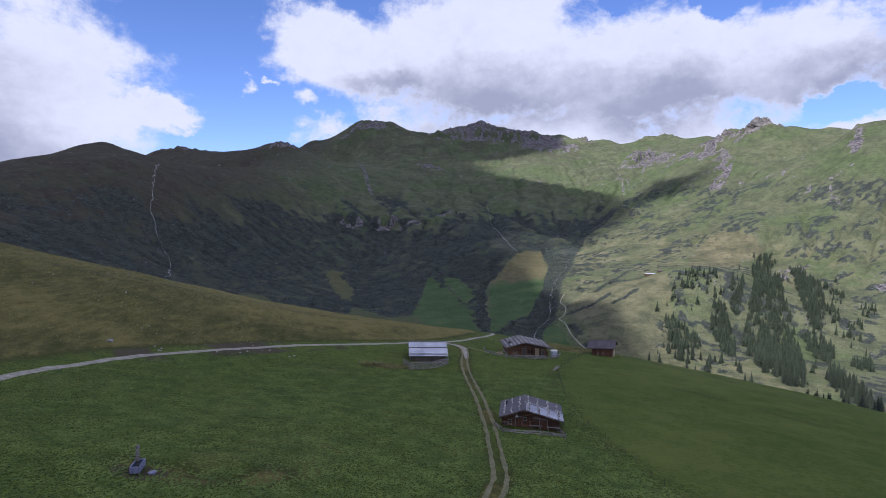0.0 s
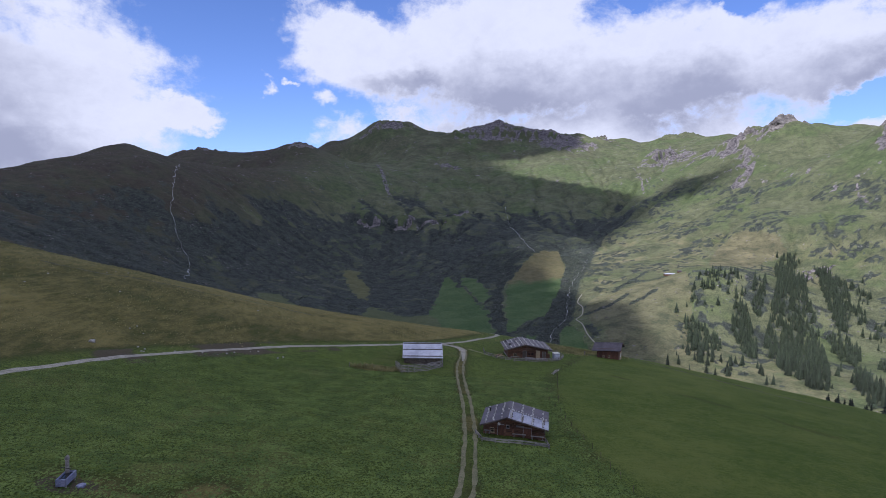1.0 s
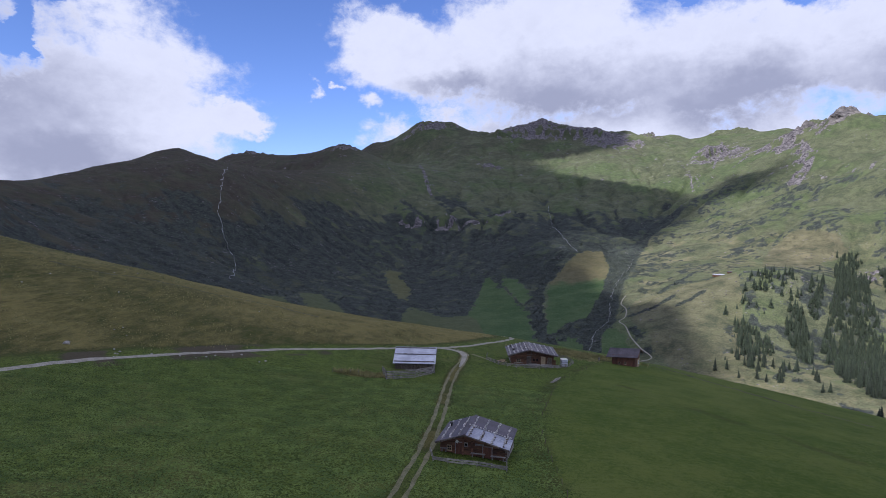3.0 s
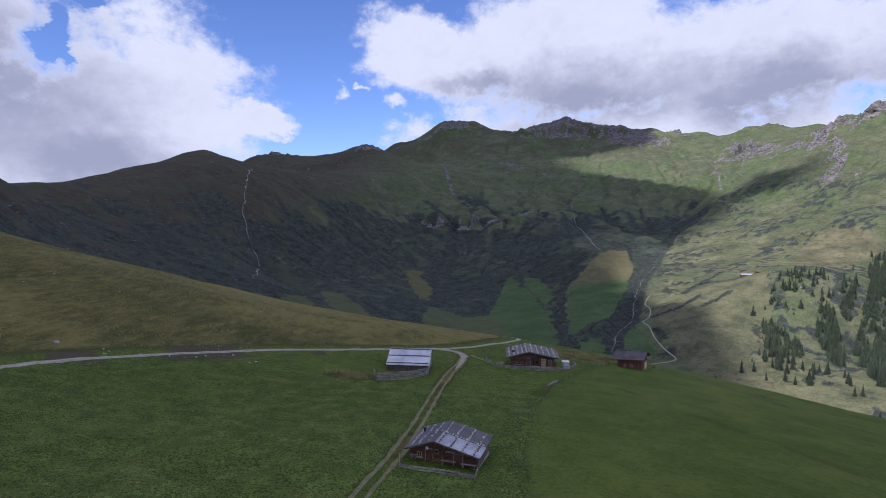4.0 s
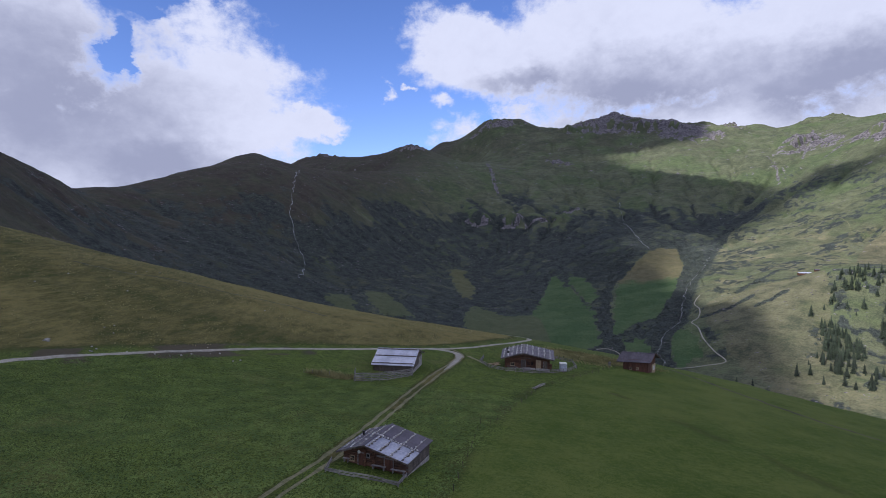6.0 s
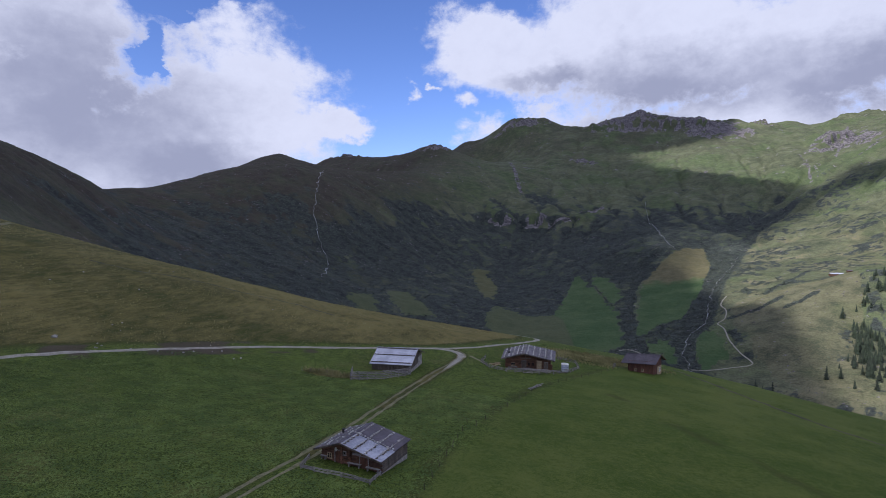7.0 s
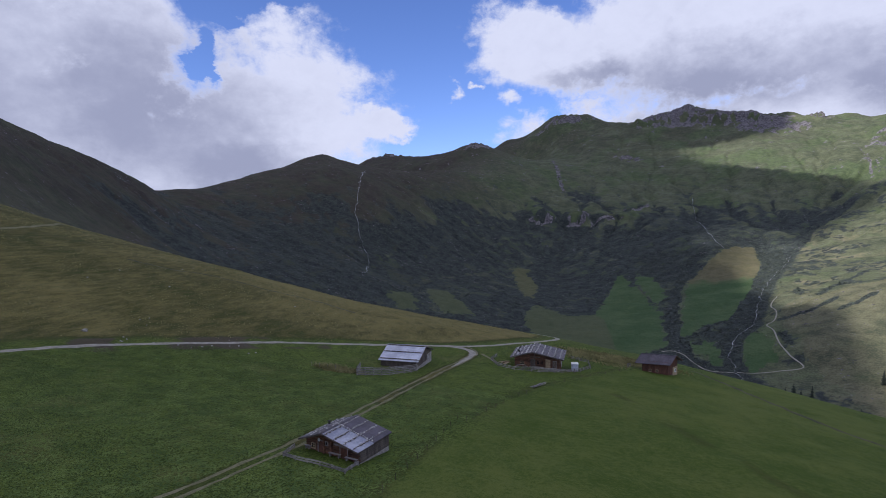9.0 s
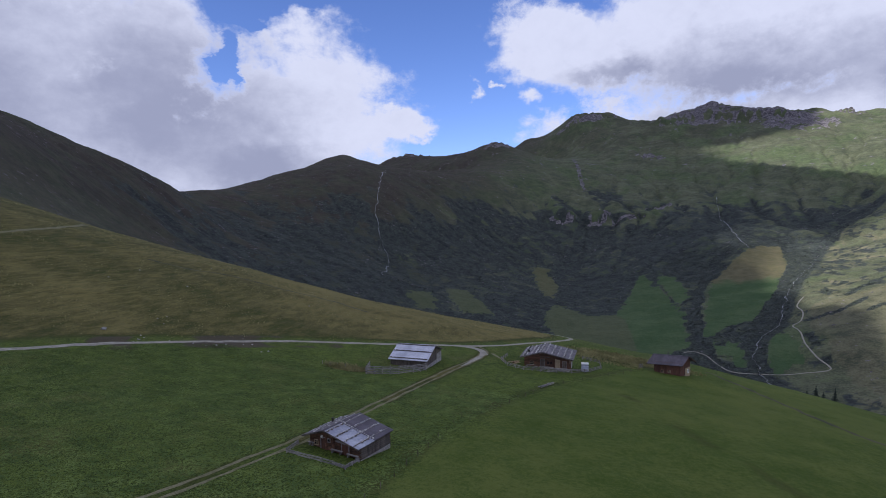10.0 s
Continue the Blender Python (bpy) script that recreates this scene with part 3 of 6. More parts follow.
def ground_material():
    m, t, b = material("land")
    p = position(t)

    def shares(name):
        n = t.nodes.new("ShaderNodeAttribute")
        n.attribute_name = name
        s = t.nodes.new("ShaderNodeSeparateColor")
        t.links.new(n.outputs["Color"], s.inputs[0])
        return [Sock(t, s.outputs[i]) for i in range(3)] + [Sock(t, n.outputs["Alpha"])]

    shrub, rock, dry, lawn = shares("cover")
    straw, field, heath, mud = shares("near_cover")
    alp = shares("alp_share")[0]
    # grain at several sizes
    g20 = grain(t, p, 0.05, 6, 0.62)
    g6 = grain(t, p, 0.16, 5, 0.65)
    g3 = grain(t, p, 0.34, 4, 0.7)
    g60 = grain(t, p, 0.016, 6, 0.6)
    tuft = grain(t, p, 1.3, 4, 0.65)
    leafy = grain(t, p, 5.0, 3, 0.72)
    # mountain grass
    shelf = grain(t, vec_op(t, "MULTIPLY", p, (0.16, 0.16, 2.2)), 0.9, 5, 0.65)
    ledge = grain(t, vec_op(t, "MULTIPLY", p, (0.4, 0.4, 1.6)), 0.12, 6, 0.68)
    fleck = grain(t, p, 0.11, 3, 0.75)
    grass = blend(t, (g60 * 0.6 + g20 * 0.4 + (g3 - 0.5) * 0.9 + (ledge - 0.5) * 0.35).ramp(0.32, 0.68), (0.056, 0.066, 0.042), (0.130, 0.142, 0.084))
    sward = grain(t, p, 0.006, 4, 0.55, 0.4)
    grass = blend(t, (sward + (g20 - 0.5) * 0.3).ramp(0.46, 0.64) * 0.75, grass, blend(t, (g20 * 0.5 + g3 * 0.5).ramp(0.34, 0.66), (0.044, 0.066, 0.030), (0.104, 0.138, 0.064)))
    grass = blend(t, heath * (g60 + (g20 - 0.5) * 0.5).ramp(0.25, 0.65, 0.5, 1.0), grass, blend(t, (g20 * 0.6 + g3 * 0.4).ramp(0.35, 0.65), (0.034, 0.029, 0.026), (0.068, 0.058, 0.047)))
    grass = blend(t, dry * (g20 * 0.6 + g6 * 0.4 + (g60 - 0.5) * 0.6).ramp(0.30, 0.62), grass, blend(t, (g60 * 0.5 + g3 * 0.5).ramp(0.35, 0.65), (0.122, 0.116, 0.066), (0.215, 0.190, 0.118)))
    hay = blend(t, (g60 + (g6 - 0.5) * 0.3 + (g3 - 0.5) * 0.3).ramp(0.36, 0.66), (0.048, 0.086, 0.034), (0.076, 0.112, 0.050))
    hay = blend(t, dry, hay, blend(t, g20.ramp(0.35, 0.65), (0.098, 0.093, 0.050), (0.132, 0.117, 0.066)))
    hay = blend(t, straw, hay, blend(t, (g20 * 0.5 + g3 * 0.5).ramp(0.35, 0.65), (0.068, 0.078, 0.044), (0.108, 0.112, 0.064)))
    grass = blend(t, lawn.ramp(0.3, 0.7), grass, hay)
    # dark scrub, its colour blued to stand in for the haze of distance
    hazed_bush = blend(t, (g6 * 0.4 + g3 * 0.6 + (g20 - 0.5) * 0.4).ramp(0.38, 0.64), (0.018, 0.023, 0.025), (0.068, 0.079, 0.069))
    grass = blend(t, (shrub * 1.1 + (g6 - 0.5) * 1.3 + (g20 - 0.5) * 1.2 + (g3 - 0.5) * 0.8).ramp(0.30, 0.66), grass, hazed_bush)
    crag = blend(t, (ledge * 0.5 + g20 * 0.3 + g3 * 0.2 + (g6 - 0.5) * 1.0).ramp(0.34, 0.66), (0.042, 0.038, 0.048), (0.225, 0.206, 0.222))
    stony = rock.most((fleck + (g60 - 0.5) * 0.5).ramp(0.66, 0.70) * (lawn * -1.0 + 1.0) * 0.8)
    grass = blend(t, (stony * 1.15 + (g6 - 0.5) * 1.0 + (g3 - 0.5) * 0.7).ramp(0.44, 0.60), grass, crag)
    # the alp
    speck = (leafy - 0.5) * 1.9 + (tuft - 0.5) * 0.7
    lush = blend(t, (speck + g6 * 0.35 + 0.32).ramp(0.26, 0.72), (0.022, 0.040, 0.005), (0.120, 0.162, 0.030))
    lush = blend(t, (g20 + (g6 - 0.5) * 0.6 + (leafy - 0.5) * 0.6).ramp(0.52, 0.74) * 0.5, lush, (0.122, 0.116, 0.042))
    mown = blend(t, (g20 * 0.5 + g60 * 0.5 + (g6 - 0.5) * 0.5 + (tuft - 0.5) * 0.6 + (leafy - 0.5) * 1.0).ramp(0.28, 0.72), (0.052, 0.086, 0.011), (0.116, 0.140, 0.032))
    turf = blend(t, field, lush, mown)
    bleached = blend(t, (shelf * 0.45 + leafy * 0.35 + tuft * 0.2 + (straw - 0.75) * 0.7).ramp(0.36, 0.66), (0.044, 0.045, 0.011), (0.174, 0.149, 0.053))
    turf = blend(t, (straw * 0.9 + (g20 - 0.5) * 0.12 + (shelf - 0.5) * 0.6 + (g6 - 0.5) * 0.2 + (leafy - 0.5) * 0.9).ramp(0.0, 0.8), turf, bleached)
    turf = blend(t, (mud + (tuft - 0.5) * 0.8 + (leafy - 0.5) * 0.5).ramp(0.30, 0.70), turf, (0.072, 0.060, 0.040))
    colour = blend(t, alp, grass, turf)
    t.links.new(colour.out, b.inputs["Base Color"])
    b.inputs["Roughness"].default_value = 0.95
    b.inputs["Specular IOR Level"].default_value = 0.15
    near_h = tuft * 0.12 + leafy * 0.14 + g6 * 0.25 + shelf * straw * 0.5
    far_h = g3 * 1.0 + g6 * 2.2 + g20 * 3.5 + ledge * rock * 6.0
    relief(t, b, near_h * alp + far_h * (alp * -1.0 + 1.0), 0.85, 1.0)
    return m


def ground_sheet():
    n, m = GX.shape
    verts = np.stack([GX, GY, GZ], -1).reshape(-1, 3).astype(np.float32)
    a = np.arange(n)[:, None] * m + np.arange(m - 1)[None]
    b = ((np.arange(n) + 1) % n)[:, None] * m + np.arange(m - 1)[None]
    quads = np.stack([a, a + 1, b + 1, b], -1).reshape(-1, 4)
    me = bpy.data.meshes.new("ground")
    me.vertices.add(len(verts))
    me.vertices.foreach_set("co", verts.ravel())
    me.loops.add(quads.size)
    me.loops.foreach_set("vertex_index", quads.ravel().astype(np.int32))
    me.polygons.add(len(quads))
    me.polygons.foreach_set("loop_start", (np.arange(len(quads)) * 4).astype(np.int32))
    me.polygons.foreach_set("use_smooth", np.ones(len(quads), bool))
    me.update(calc_edges=True)
    alp = np.repeat(G_ALP.reshape(-1, 1), 4, 1)
    for key, values in (("cover", G_COVER), ("near_cover", G_NEAR), ("alp_share", alp)):
        layer = me.attributes.new(key, "FLOAT_COLOR", "POINT")
        layer.data.foreach_set("color", np.clip(values, 0, 1).astype(np.float32).ravel())
    me.materials.append(ground_material())
    return tagged(new("ground", me), "alpine grassland, valley floor and rocky mountain slopes", "ground", kind="structure")


ground_ob = ground_sheet()

# ---- materials of things ----
LOG = surface("dark log wood", (0.046, 0.022, 0.014), (0.200, 0.098, 0.060), 0.10, 0.85, (0.12, 1, 1), bump=0.5, vary=0.25)
PLANK = surface("red-brown boards", (0.056, 0.022, 0.015), (0.150, 0.064, 0.042), 0.09, 0.8, (1, 1, 0.1), bump=0.4)
GREY_WOOD = surface("silver-grey timber", (0.12, 0.11, 0.115), (0.34, 0.31, 0.30), 0.08, 0.9, (0.15, 1, 1), bump=0.5, vary=0.2)
OLD_BOARD = surface("weathered barn boards", (0.045, 0.036, 0.032), (0.17, 0.14, 0.12), 0.10, 0.9, (1, 1, 0.12), bump=0.5, vary=0.2)
PALE_BOARD = surface("pale planed boards", (0.30, 0.22, 0.14), (0.46, 0.36, 0.24), 0.1, 0.8, (0.2, 1, 1), bump=0.3)
ROOF_BROWN = surface("brown roof sheet", (0.046, 0.038, 0.052), (0.096, 0.080, 0.106), 0.35, 0.55, (1, 1, 1), 0.0, 0.15, 0.5)
ROOF_PALE = surface("bare grey roof sheet", (0.24, 0.25, 0.32), (0.43, 0.44, 0.53), 0.30, 0.5, (1, 1, 1), 0.25, 0.15, 0.5)
ROOF_BARN = surface("pale zinc roof sheet", (0.36, 0.37, 0.46), (0.55, 0.57, 0.67), 0.40, 0.48, (1, 1, 1), 0.3, 0.12, 0.5)
SHINGLE = surface("grey wood shingles", (0.062, 0.056, 0.068), (0.225, 0.208, 0.236), 0.14, 0.9, (1, 1, 1), bump=0.5, vary=0.25)
STONE = surface("pale field stone", (0.28, 0.27, 0.27), (0.66, 0.64, 0.63), 0.09, 0.9, bump=0.6, vary=0.3)
WALL_STONE = surface("rubble stone", (0.20, 0.18, 0.17), (0.50, 0.47, 0.45), 0.12, 0.9, bump=0.7)
WHITE = surface("white paint", (0.62, 0.62, 0.60), (0.82, 0.82, 0.80), 0.2, 0.6, bump=0.05)
TANK = surface("white plastic sheet", (0.46, 0.49, 0.60), (0.64, 0.67, 0.78), 0.25, 0.45, bump=0.1)
IRON = surface("dark iron", (0.02, 0.02, 0.022), (0.07, 0.065, 0.065), 0.05, 0.6, metal=0.6, bump=0.2)
BLUE_TUB = surface("blue-grey trough", (0.13, 0.14, 0.24), (0.26, 0.27, 0.40), 0.1, 0.5, bump=0.15)
SOIL = surface("trodden soil", (0.055, 0.042, 0.030), (0.13, 0.10, 0.075), 0.15, 0.95, bump=0.5)
GRAVEL = surface("pale limestone gravel", (0.17, 0.158, 0.130), (0.40, 0.37, 0.325), 0.16, 0.95, bump=0.5, blotch=0.25)
RUT = surface("worn gravel rut", (0.094, 0.094, 0.038), (0.206, 0.188, 0.110), 0.25, 0.95, bump=0.4, blotch=0.3)
FOAM = surface("white water over rocks", (0.035, 0.036, 0.04), (0.36, 0.38, 0.42), 4.0, 0.45, bump=0.4, blotch=0.8)
BECK = surface("stony beck", (0.030, 0.031, 0.031), (0.29, 0.30, 0.32), 5.0, 0.5, bump=0.4, blotch=0.9)
BARK = surface("spruce bark", (0.035, 0.025, 0.018), (0.10, 0.075, 0.055), 0.2, 0.95, (1, 1, 0.3), bump=0.4)
NEEDLE = surface("spruce needles", (0.011, 0.019, 0.013), (0.038, 0.053, 0.031), 0.9, 0.8, bump=0.0, vary=0.3)
ALDER = surface("shrub leaves", (0.032, 0.041, 0.036), (0.082, 0.098, 0.074), 1.2, 0.8, bump=0.0, blotch=0.6)
# for the meadow ditch, and for the painted shade of the hillside bank
DITCH_AND_SHADE = surface("dark overgrown ditch and bank shade", (0.030, 0.036, 0.014), (0.085, 0.080, 0.036), 0.5, 0.95, bump=0.6, blotch=0.6)
JUNIPER = surface("juniper sprays", (0.044, 0.060, 0.038), (0.100, 0.122, 0.074), 1.2, 0.8, bump=0.0, blotch=0.6)
FIELD_STONE = surface("lichened field stone", (0.16, 0.15, 0.14), (0.40, 0.385, 0.37), 0.09, 0.9, bump=0.6, vary=0.3)
HERB = surface("meadow herbs", (0.060, 0.108, 0.014), (0.138, 0.198, 0.040), 0.5, 0.8, bump=0.0, blotch=0.8)
BENT = surface("bleached grass tufts", (0.17, 0.162, 0.062), (0.34, 0.305, 0.145), 0.7, 0.9, bump=0.0, blotch=0.8)
CRAG = surface("grey crag rock", (0.066, 0.060, 0.066), (0.230, 0.210, 0.212), 16.0, 0.9, (1, 1, 1.6), bump=0.9, blotch=0.6)


def glass_material():
    m, t, b = material("dark window glass")
    b.inputs["Base Color"].default_value = (0.02, 0.022, 0.025, 1)
    b.inputs["Roughness"].default_value = 0.06
    return m


GLASS = glass_material()


def part(name, bm, mat, parent, label=""):
    """Links a bmesh as one mesh under a thing or a part."""
    me = bpy.data.meshes.new(name)
    bm.to_mesh(me)
    bm.free()
    me.materials.append(mat)
    ob = new(name, me)
    ob.parent = parent
    return tagged(ob, label)


def put(name, me, parent, m):
    """A further piece on a mesh that is already there."""
    ob = new(name, me)
    ob.parent = parent
    ob.matrix_basis = m
    return ob


def thing(name, x, y, turn, label, category, group="", z=None):
    ob = new(name)
    ob.matrix_basis = pose(x, y, ground(x, y) if z is None else z, 0, 0, turn)
    ob.empty_display_size = 0.3
    return tagged(ob, label, category, group)


def box(bm, x0, y0, z0, x1, y1, z1, m=None, soft=0.0):
    """A block between two corners, with its edges broken where soft is given."""
    made = bmesh.ops.create_cube(bm, size=1, matrix=Matrix.Translation(((x0 + x1) / 2, (y0 + y1) / 2, (z0 + z1) / 2)) @ Matrix.Diagonal((abs(x1 - x0), abs(y1 - y0), abs(z1 - z0), 1)))
    vs = made["verts"]
    if soft:
        es = {e for v in vs for e in v.link_edges}
        vs = bmesh.ops.bevel(bm, geom=list(es), offset=soft, segments=1, affect="EDGES")["verts"]
    if m is not None:
        bmesh.ops.transform(bm, matrix=m, verts=vs)
    return vs


def boxes(*rows, soft=0.0):
    bm = bmesh.new()
    for r in rows:
        box(bm, *r, soft=soft)
    return bm


def beam(bm, a, b, wide, high, soft=0.01):
    """A squared timber from a to b."""
    a, b = Vector(a), Vector(b)
    way = b - a
    m = Matrix.Translation((a + b) / 2) @ way.to_track_quat("X", "Z").to_matrix().to_4x4()
    box(bm, -way.length / 2, -wide / 2, -high / 2, way.length / 2, wide / 2, high / 2, m, soft)


def pebble(bm, size, seed, flat=0.7):
    """An uneven stone."""
    rnd = random.Random(seed)
    made = bmesh.ops.create_icosphere(bm, subdivisions=1, radius=size)
    for v in made["verts"]:
        v.co *= rnd.uniform(0.78, 1.15)
        v.co.z *= flat
    return made["verts"]


def stone_meshes(mat, seed):
    out = []
    for k in range(4):
        bm = bmesh.new()
        pebble(bm, 0.17, seed + k)
        me = bpy.data.meshes.new("stone")
        bm.to_mesh(me)
        bm.free()
        me.materials.append(mat)
        out.append(me)
    return out


STONES = stone_meshes(STONE, 40)
DARK_STONES = stone_meshes(OLD_BOARD, 60)


def log_wall(x0, x1, y, z0, tops, log=0.26, thick=0.2):
    """Stacked logs along x; tops(x) gives the height under the roof."""
    logs = []
    z, k = z0, 0
    while True:
        xs = [x0 + (x1 - x0) * i / 48 for i in range(49)]
        fit = [x for x in xs if tops(x) >= z + log * 0.6]
        if not fit:
            break
        a, b = min(fit), max(fit)
        if b - a > 0.3:
            stick, bm = 0.12 if k % 2 else 0.06, bmesh.new()
            logs.append(bm)
            made = bmesh.ops.create_cone(bm, cap_ends=True, segments=8, radius1=log * 0.54, radius2=log * 0.54, depth=b - a + 2 * stick,
                                         matrix=Matrix.Translation(((a + b) / 2, y, z + log / 2)) @ Matrix.Rotation(radians(90), 4, "Y") @ Matrix.Rotation(radians(22.5), 4, "Z"))
            for v in made["verts"]:
                v.co.y = y + (v.co.y - y) * thick / 0.26
        z, k = z + log, k + 1
    return logs


def log_side(x, y0, y1, z0, z1, log=0.26):
    logs = []
    z, k = z0, 0
    while z + log * 0.6 < z1:
        stick, bm = 0.06 if k % 2 else 0.12, bmesh.new()
        logs.append(bm)
        bmesh.ops.create_cone(bm, cap_ends=True, segments=8, radius1=log * 0.54, radius2=log * 0.54, depth=y1 - y0 + 2 * stick,
                              matrix=Matrix.Translation((x, (y0 + y1) / 2, z + log / 2)) @ Matrix.Rotation(radians(90), 4, "X") @ Matrix.Rotation(radians(22.5), 4, "Z"))
        z, k = z + log, k + 1
    return logs


def log_part(name, logs, mat, parent, label=""):
    """A wall of logs: the sill log carries those stacked on it."""
    wall = part(name, logs[0], mat, parent, label)
    for bm in logs[1:]:
        part("log", bm, mat, wall)
    return wall


def roof_slope(xa, za, xb, zb, y0, y1, thick=0.10, seams=0, soft=0.01):
    """A sloping slab from the eave or ridge at xa to xb, folded up into standing seams."""
    bm = bmesh.new()
    ys = [(y0, 0.0)]
    for k in range(1, seams):
        y = y0 + (y1 - y0) * k / seams
        ys += [(y - 0.02, 0.0), (y - 0.016, 0.035), (y + 0.016, 0.035), (y + 0.02, 0.0)]
    ys.append((y1, 0.0))
    top = [[bm.verts.new((x, y, z + thick + up)) for x, z in ((xa, za), (xb, zb))] for y, up in ys]
    low = [[bm.verts.new((x, y, z)) for x, z in ((xa, za), (xb, zb))] for y in (y0, y1)]
    for p, q in zip(top, top[1:]):
        bm.faces.new((p[0], p[1], q[1], q[0]))
    bm.faces.new((low[0][0], low[1][0], low[1][1], low[0][1]))
    bm.faces.new((low[0][0], low[0][1], top[0][1], top[0][0]))
    bm.faces.new((low[1][1], low[1][0], top[-1][0], top[-1][1]))
    for c in (0, 1):
        bm.faces.new([low[0][c]] + [p[c] for p in top] + [low[1][c]])
    bmesh.ops.recalc_face_normals(bm, faces=bm.faces)
    return bm


def stone_row(roof, x, z, y0, y1, step, seed, skip=0.12, spread=0.07, size=0.82, kinds=STONES):
    """Weighting stones along a batten on the roof."""
    rnd = random.Random(seed)
    y = y0
    while y < y1:
        if rnd.random() > skip:
            put("stone", kinds[rnd.randrange(4)], roof, pose(x + rnd.uniform(-spread, spread), y, z + 0.07 * size, 0, 0, rnd.uniform(0, 360)) @ Matrix.Scale(rnd.uniform(0.7, 1.35) * size, 4))
        y += step * rnd.uniform(0.6, 1.4)


def casement(parent, x, y, z, wide, high, trim=WHITE, face=-1, cross=True, side_wall=False):
    """A window: dark pane, frame, glazing bar and sill; face -1 looks to -y."""
    turn = pose(x, y, z, 0, 0, 90 if side_wall else 0)

    def made(name, rows, mat, under):
        bm = boxes(*rows)
        bmesh.ops.transform(bm, matrix=turn, verts=bm.verts)
        return part(name, bm, mat, under)
    f = face
    w = made("window", [(-wide / 2, 0.0, 0, wide / 2, f * 0.05, high)], GLASS, parent)
    e = 0.07
    made("frame", [(-wide / 2 - e, 0, -e, -wide / 2, f * 0.11, high + e), (wide / 2, 0, -e, wide / 2 + e, f * 0.11, high + e), (-wide / 2, 0, high, wide / 2, f * 0.11, high + e),
                   (-wide / 2, 0, -e, wide / 2, f * 0.11, 0)], trim, w)
    if cross:
        made("glazing_bar", [(-0.02, f * 0.05, 0, 0.02, f * 0.09, high), (-wide / 2, f * 0.05, high * 0.5 - 0.02, wide / 2, f * 0.085, high * 0.5 + 0.02)], trim, w)
    made("sill", [(-wide / 2 - 0.12, 0, -e - 0.05, wide / 2 + 0.12, f * 0.16, -e)], trim, w)
    return w


def plank_door(parent, x, y, z, wide, high, mat, face=-1, label=""):
    bm = bmesh.new()
    n = max(3, int(wide / 0.18))
    for k in range(n):
        box(bm, x - wide / 2 + wide * k / n + 0.008, y, z, x - wide / 2 + wide * (k + 1) / n - 0.008, y + face * 0.06, z + high, soft=0.006)
    d = part("door", bm, mat, parent, label)
    part("door_frame", boxes((x - wide / 2 - 0.1, y, z, x - wide / 2, y + face * 0.1, z + high + 0.1), (x + wide / 2, y, z, x + wide / 2 + 0.1, y + face * 0.1, z + high + 0.1),
                             (x - wide / 2, y, z + high, x + wide / 2, y + face * 0.1, z + high + 0.1)), GREY_WOOD, d)
    part("handle", boxes((x + wide * 0.32, y + face * 0.06, z + high * 0.5, x + wide * 0.38, y + face * 0.12, z + high * 0.56)), IRON, d, "dark iron latch")
    return d


def bench(name, x, y, turn, wide, label, z=None, mat=GREY_WOOD):
    b = thing(name, x, y, turn, label, "bench", z=z)
    part("seat", boxes((-wide / 2, -0.2, 0.42, wide / 2, -0.01, 0.47), (-wide / 2, 0.01, 0.42, wide / 2, 0.2, 0.47), soft=0.01), mat, b)
    for sx in (-wide / 2 + 0.25, wide / 2 - 0.25):
        part("leg", boxes((sx - 0.05, -0.17, 0, sx + 0.05, 0.17, 0.42), soft=0.01), mat, b)
    return b


def rail_fence(name, line, label, high=1.0, rails=(0.4, 0.8), gap=2.2, mat=GREY_WOOD, post=0.11, board=0.14, seed=0, lean=3.0, closed=False):
    """Posts with nailed rails along a line of ground points."""
    rnd = random.Random(seed)
    pts = [Vector((x, y)) for x, y in line] + ([Vector(line[0])] if closed else [])
    spots = []
    for a, b in zip(pts, pts[1:]):
        n = max(1, round((b - a).length / gap))
        spots += [a.lerp(b, k / n) for k in range(n)]
    if not closed:
        spots.append(pts[-1])
    root = thing(name, spots[0].x, spots[0].y, 0, label, "fence")
    o = root.matrix_basis.translation
    tops = []
    for s in spots:
        z = ground(s.x, s.y)
        h = high * rnd.uniform(0.92, 1.1)
        bm = bmesh.new()
        off = Vector((rnd.gauss(0, lean), rnd.gauss(0, lean))) * 0.01
        beam(bm, (s.x - o.x, s.y - o.y, z - o.z - 0.1), (s.x - o.x + off.x, s.y - o.y + off.y, z - o.z + h), post, post, 0.01)
        part("post", bm, mat, root)
        tops.append((s, z))
    ring = tops + tops[:1] if closed else tops
    for (s, z), (s2, z2) in zip(ring, ring[1:]):
        way = (s2 - s).normalized() * 0.12
        for r in rails:
            bm = bmesh.new()
            j = rnd.uniform(-0.05, 0.05)
            beam(bm, (s.x - o.x - way.x, s.y - o.y - way.y - post * 0.6, z - o.z + r + j), (s2.x - o.x + way.x, s2.y - o.y + way.y - post * 0.6, z2 - o.z + r + rnd.uniform(-0.05, 0.05)), 0.045, board, 0.008)
            part("rail", bm, mat, root)
    return root


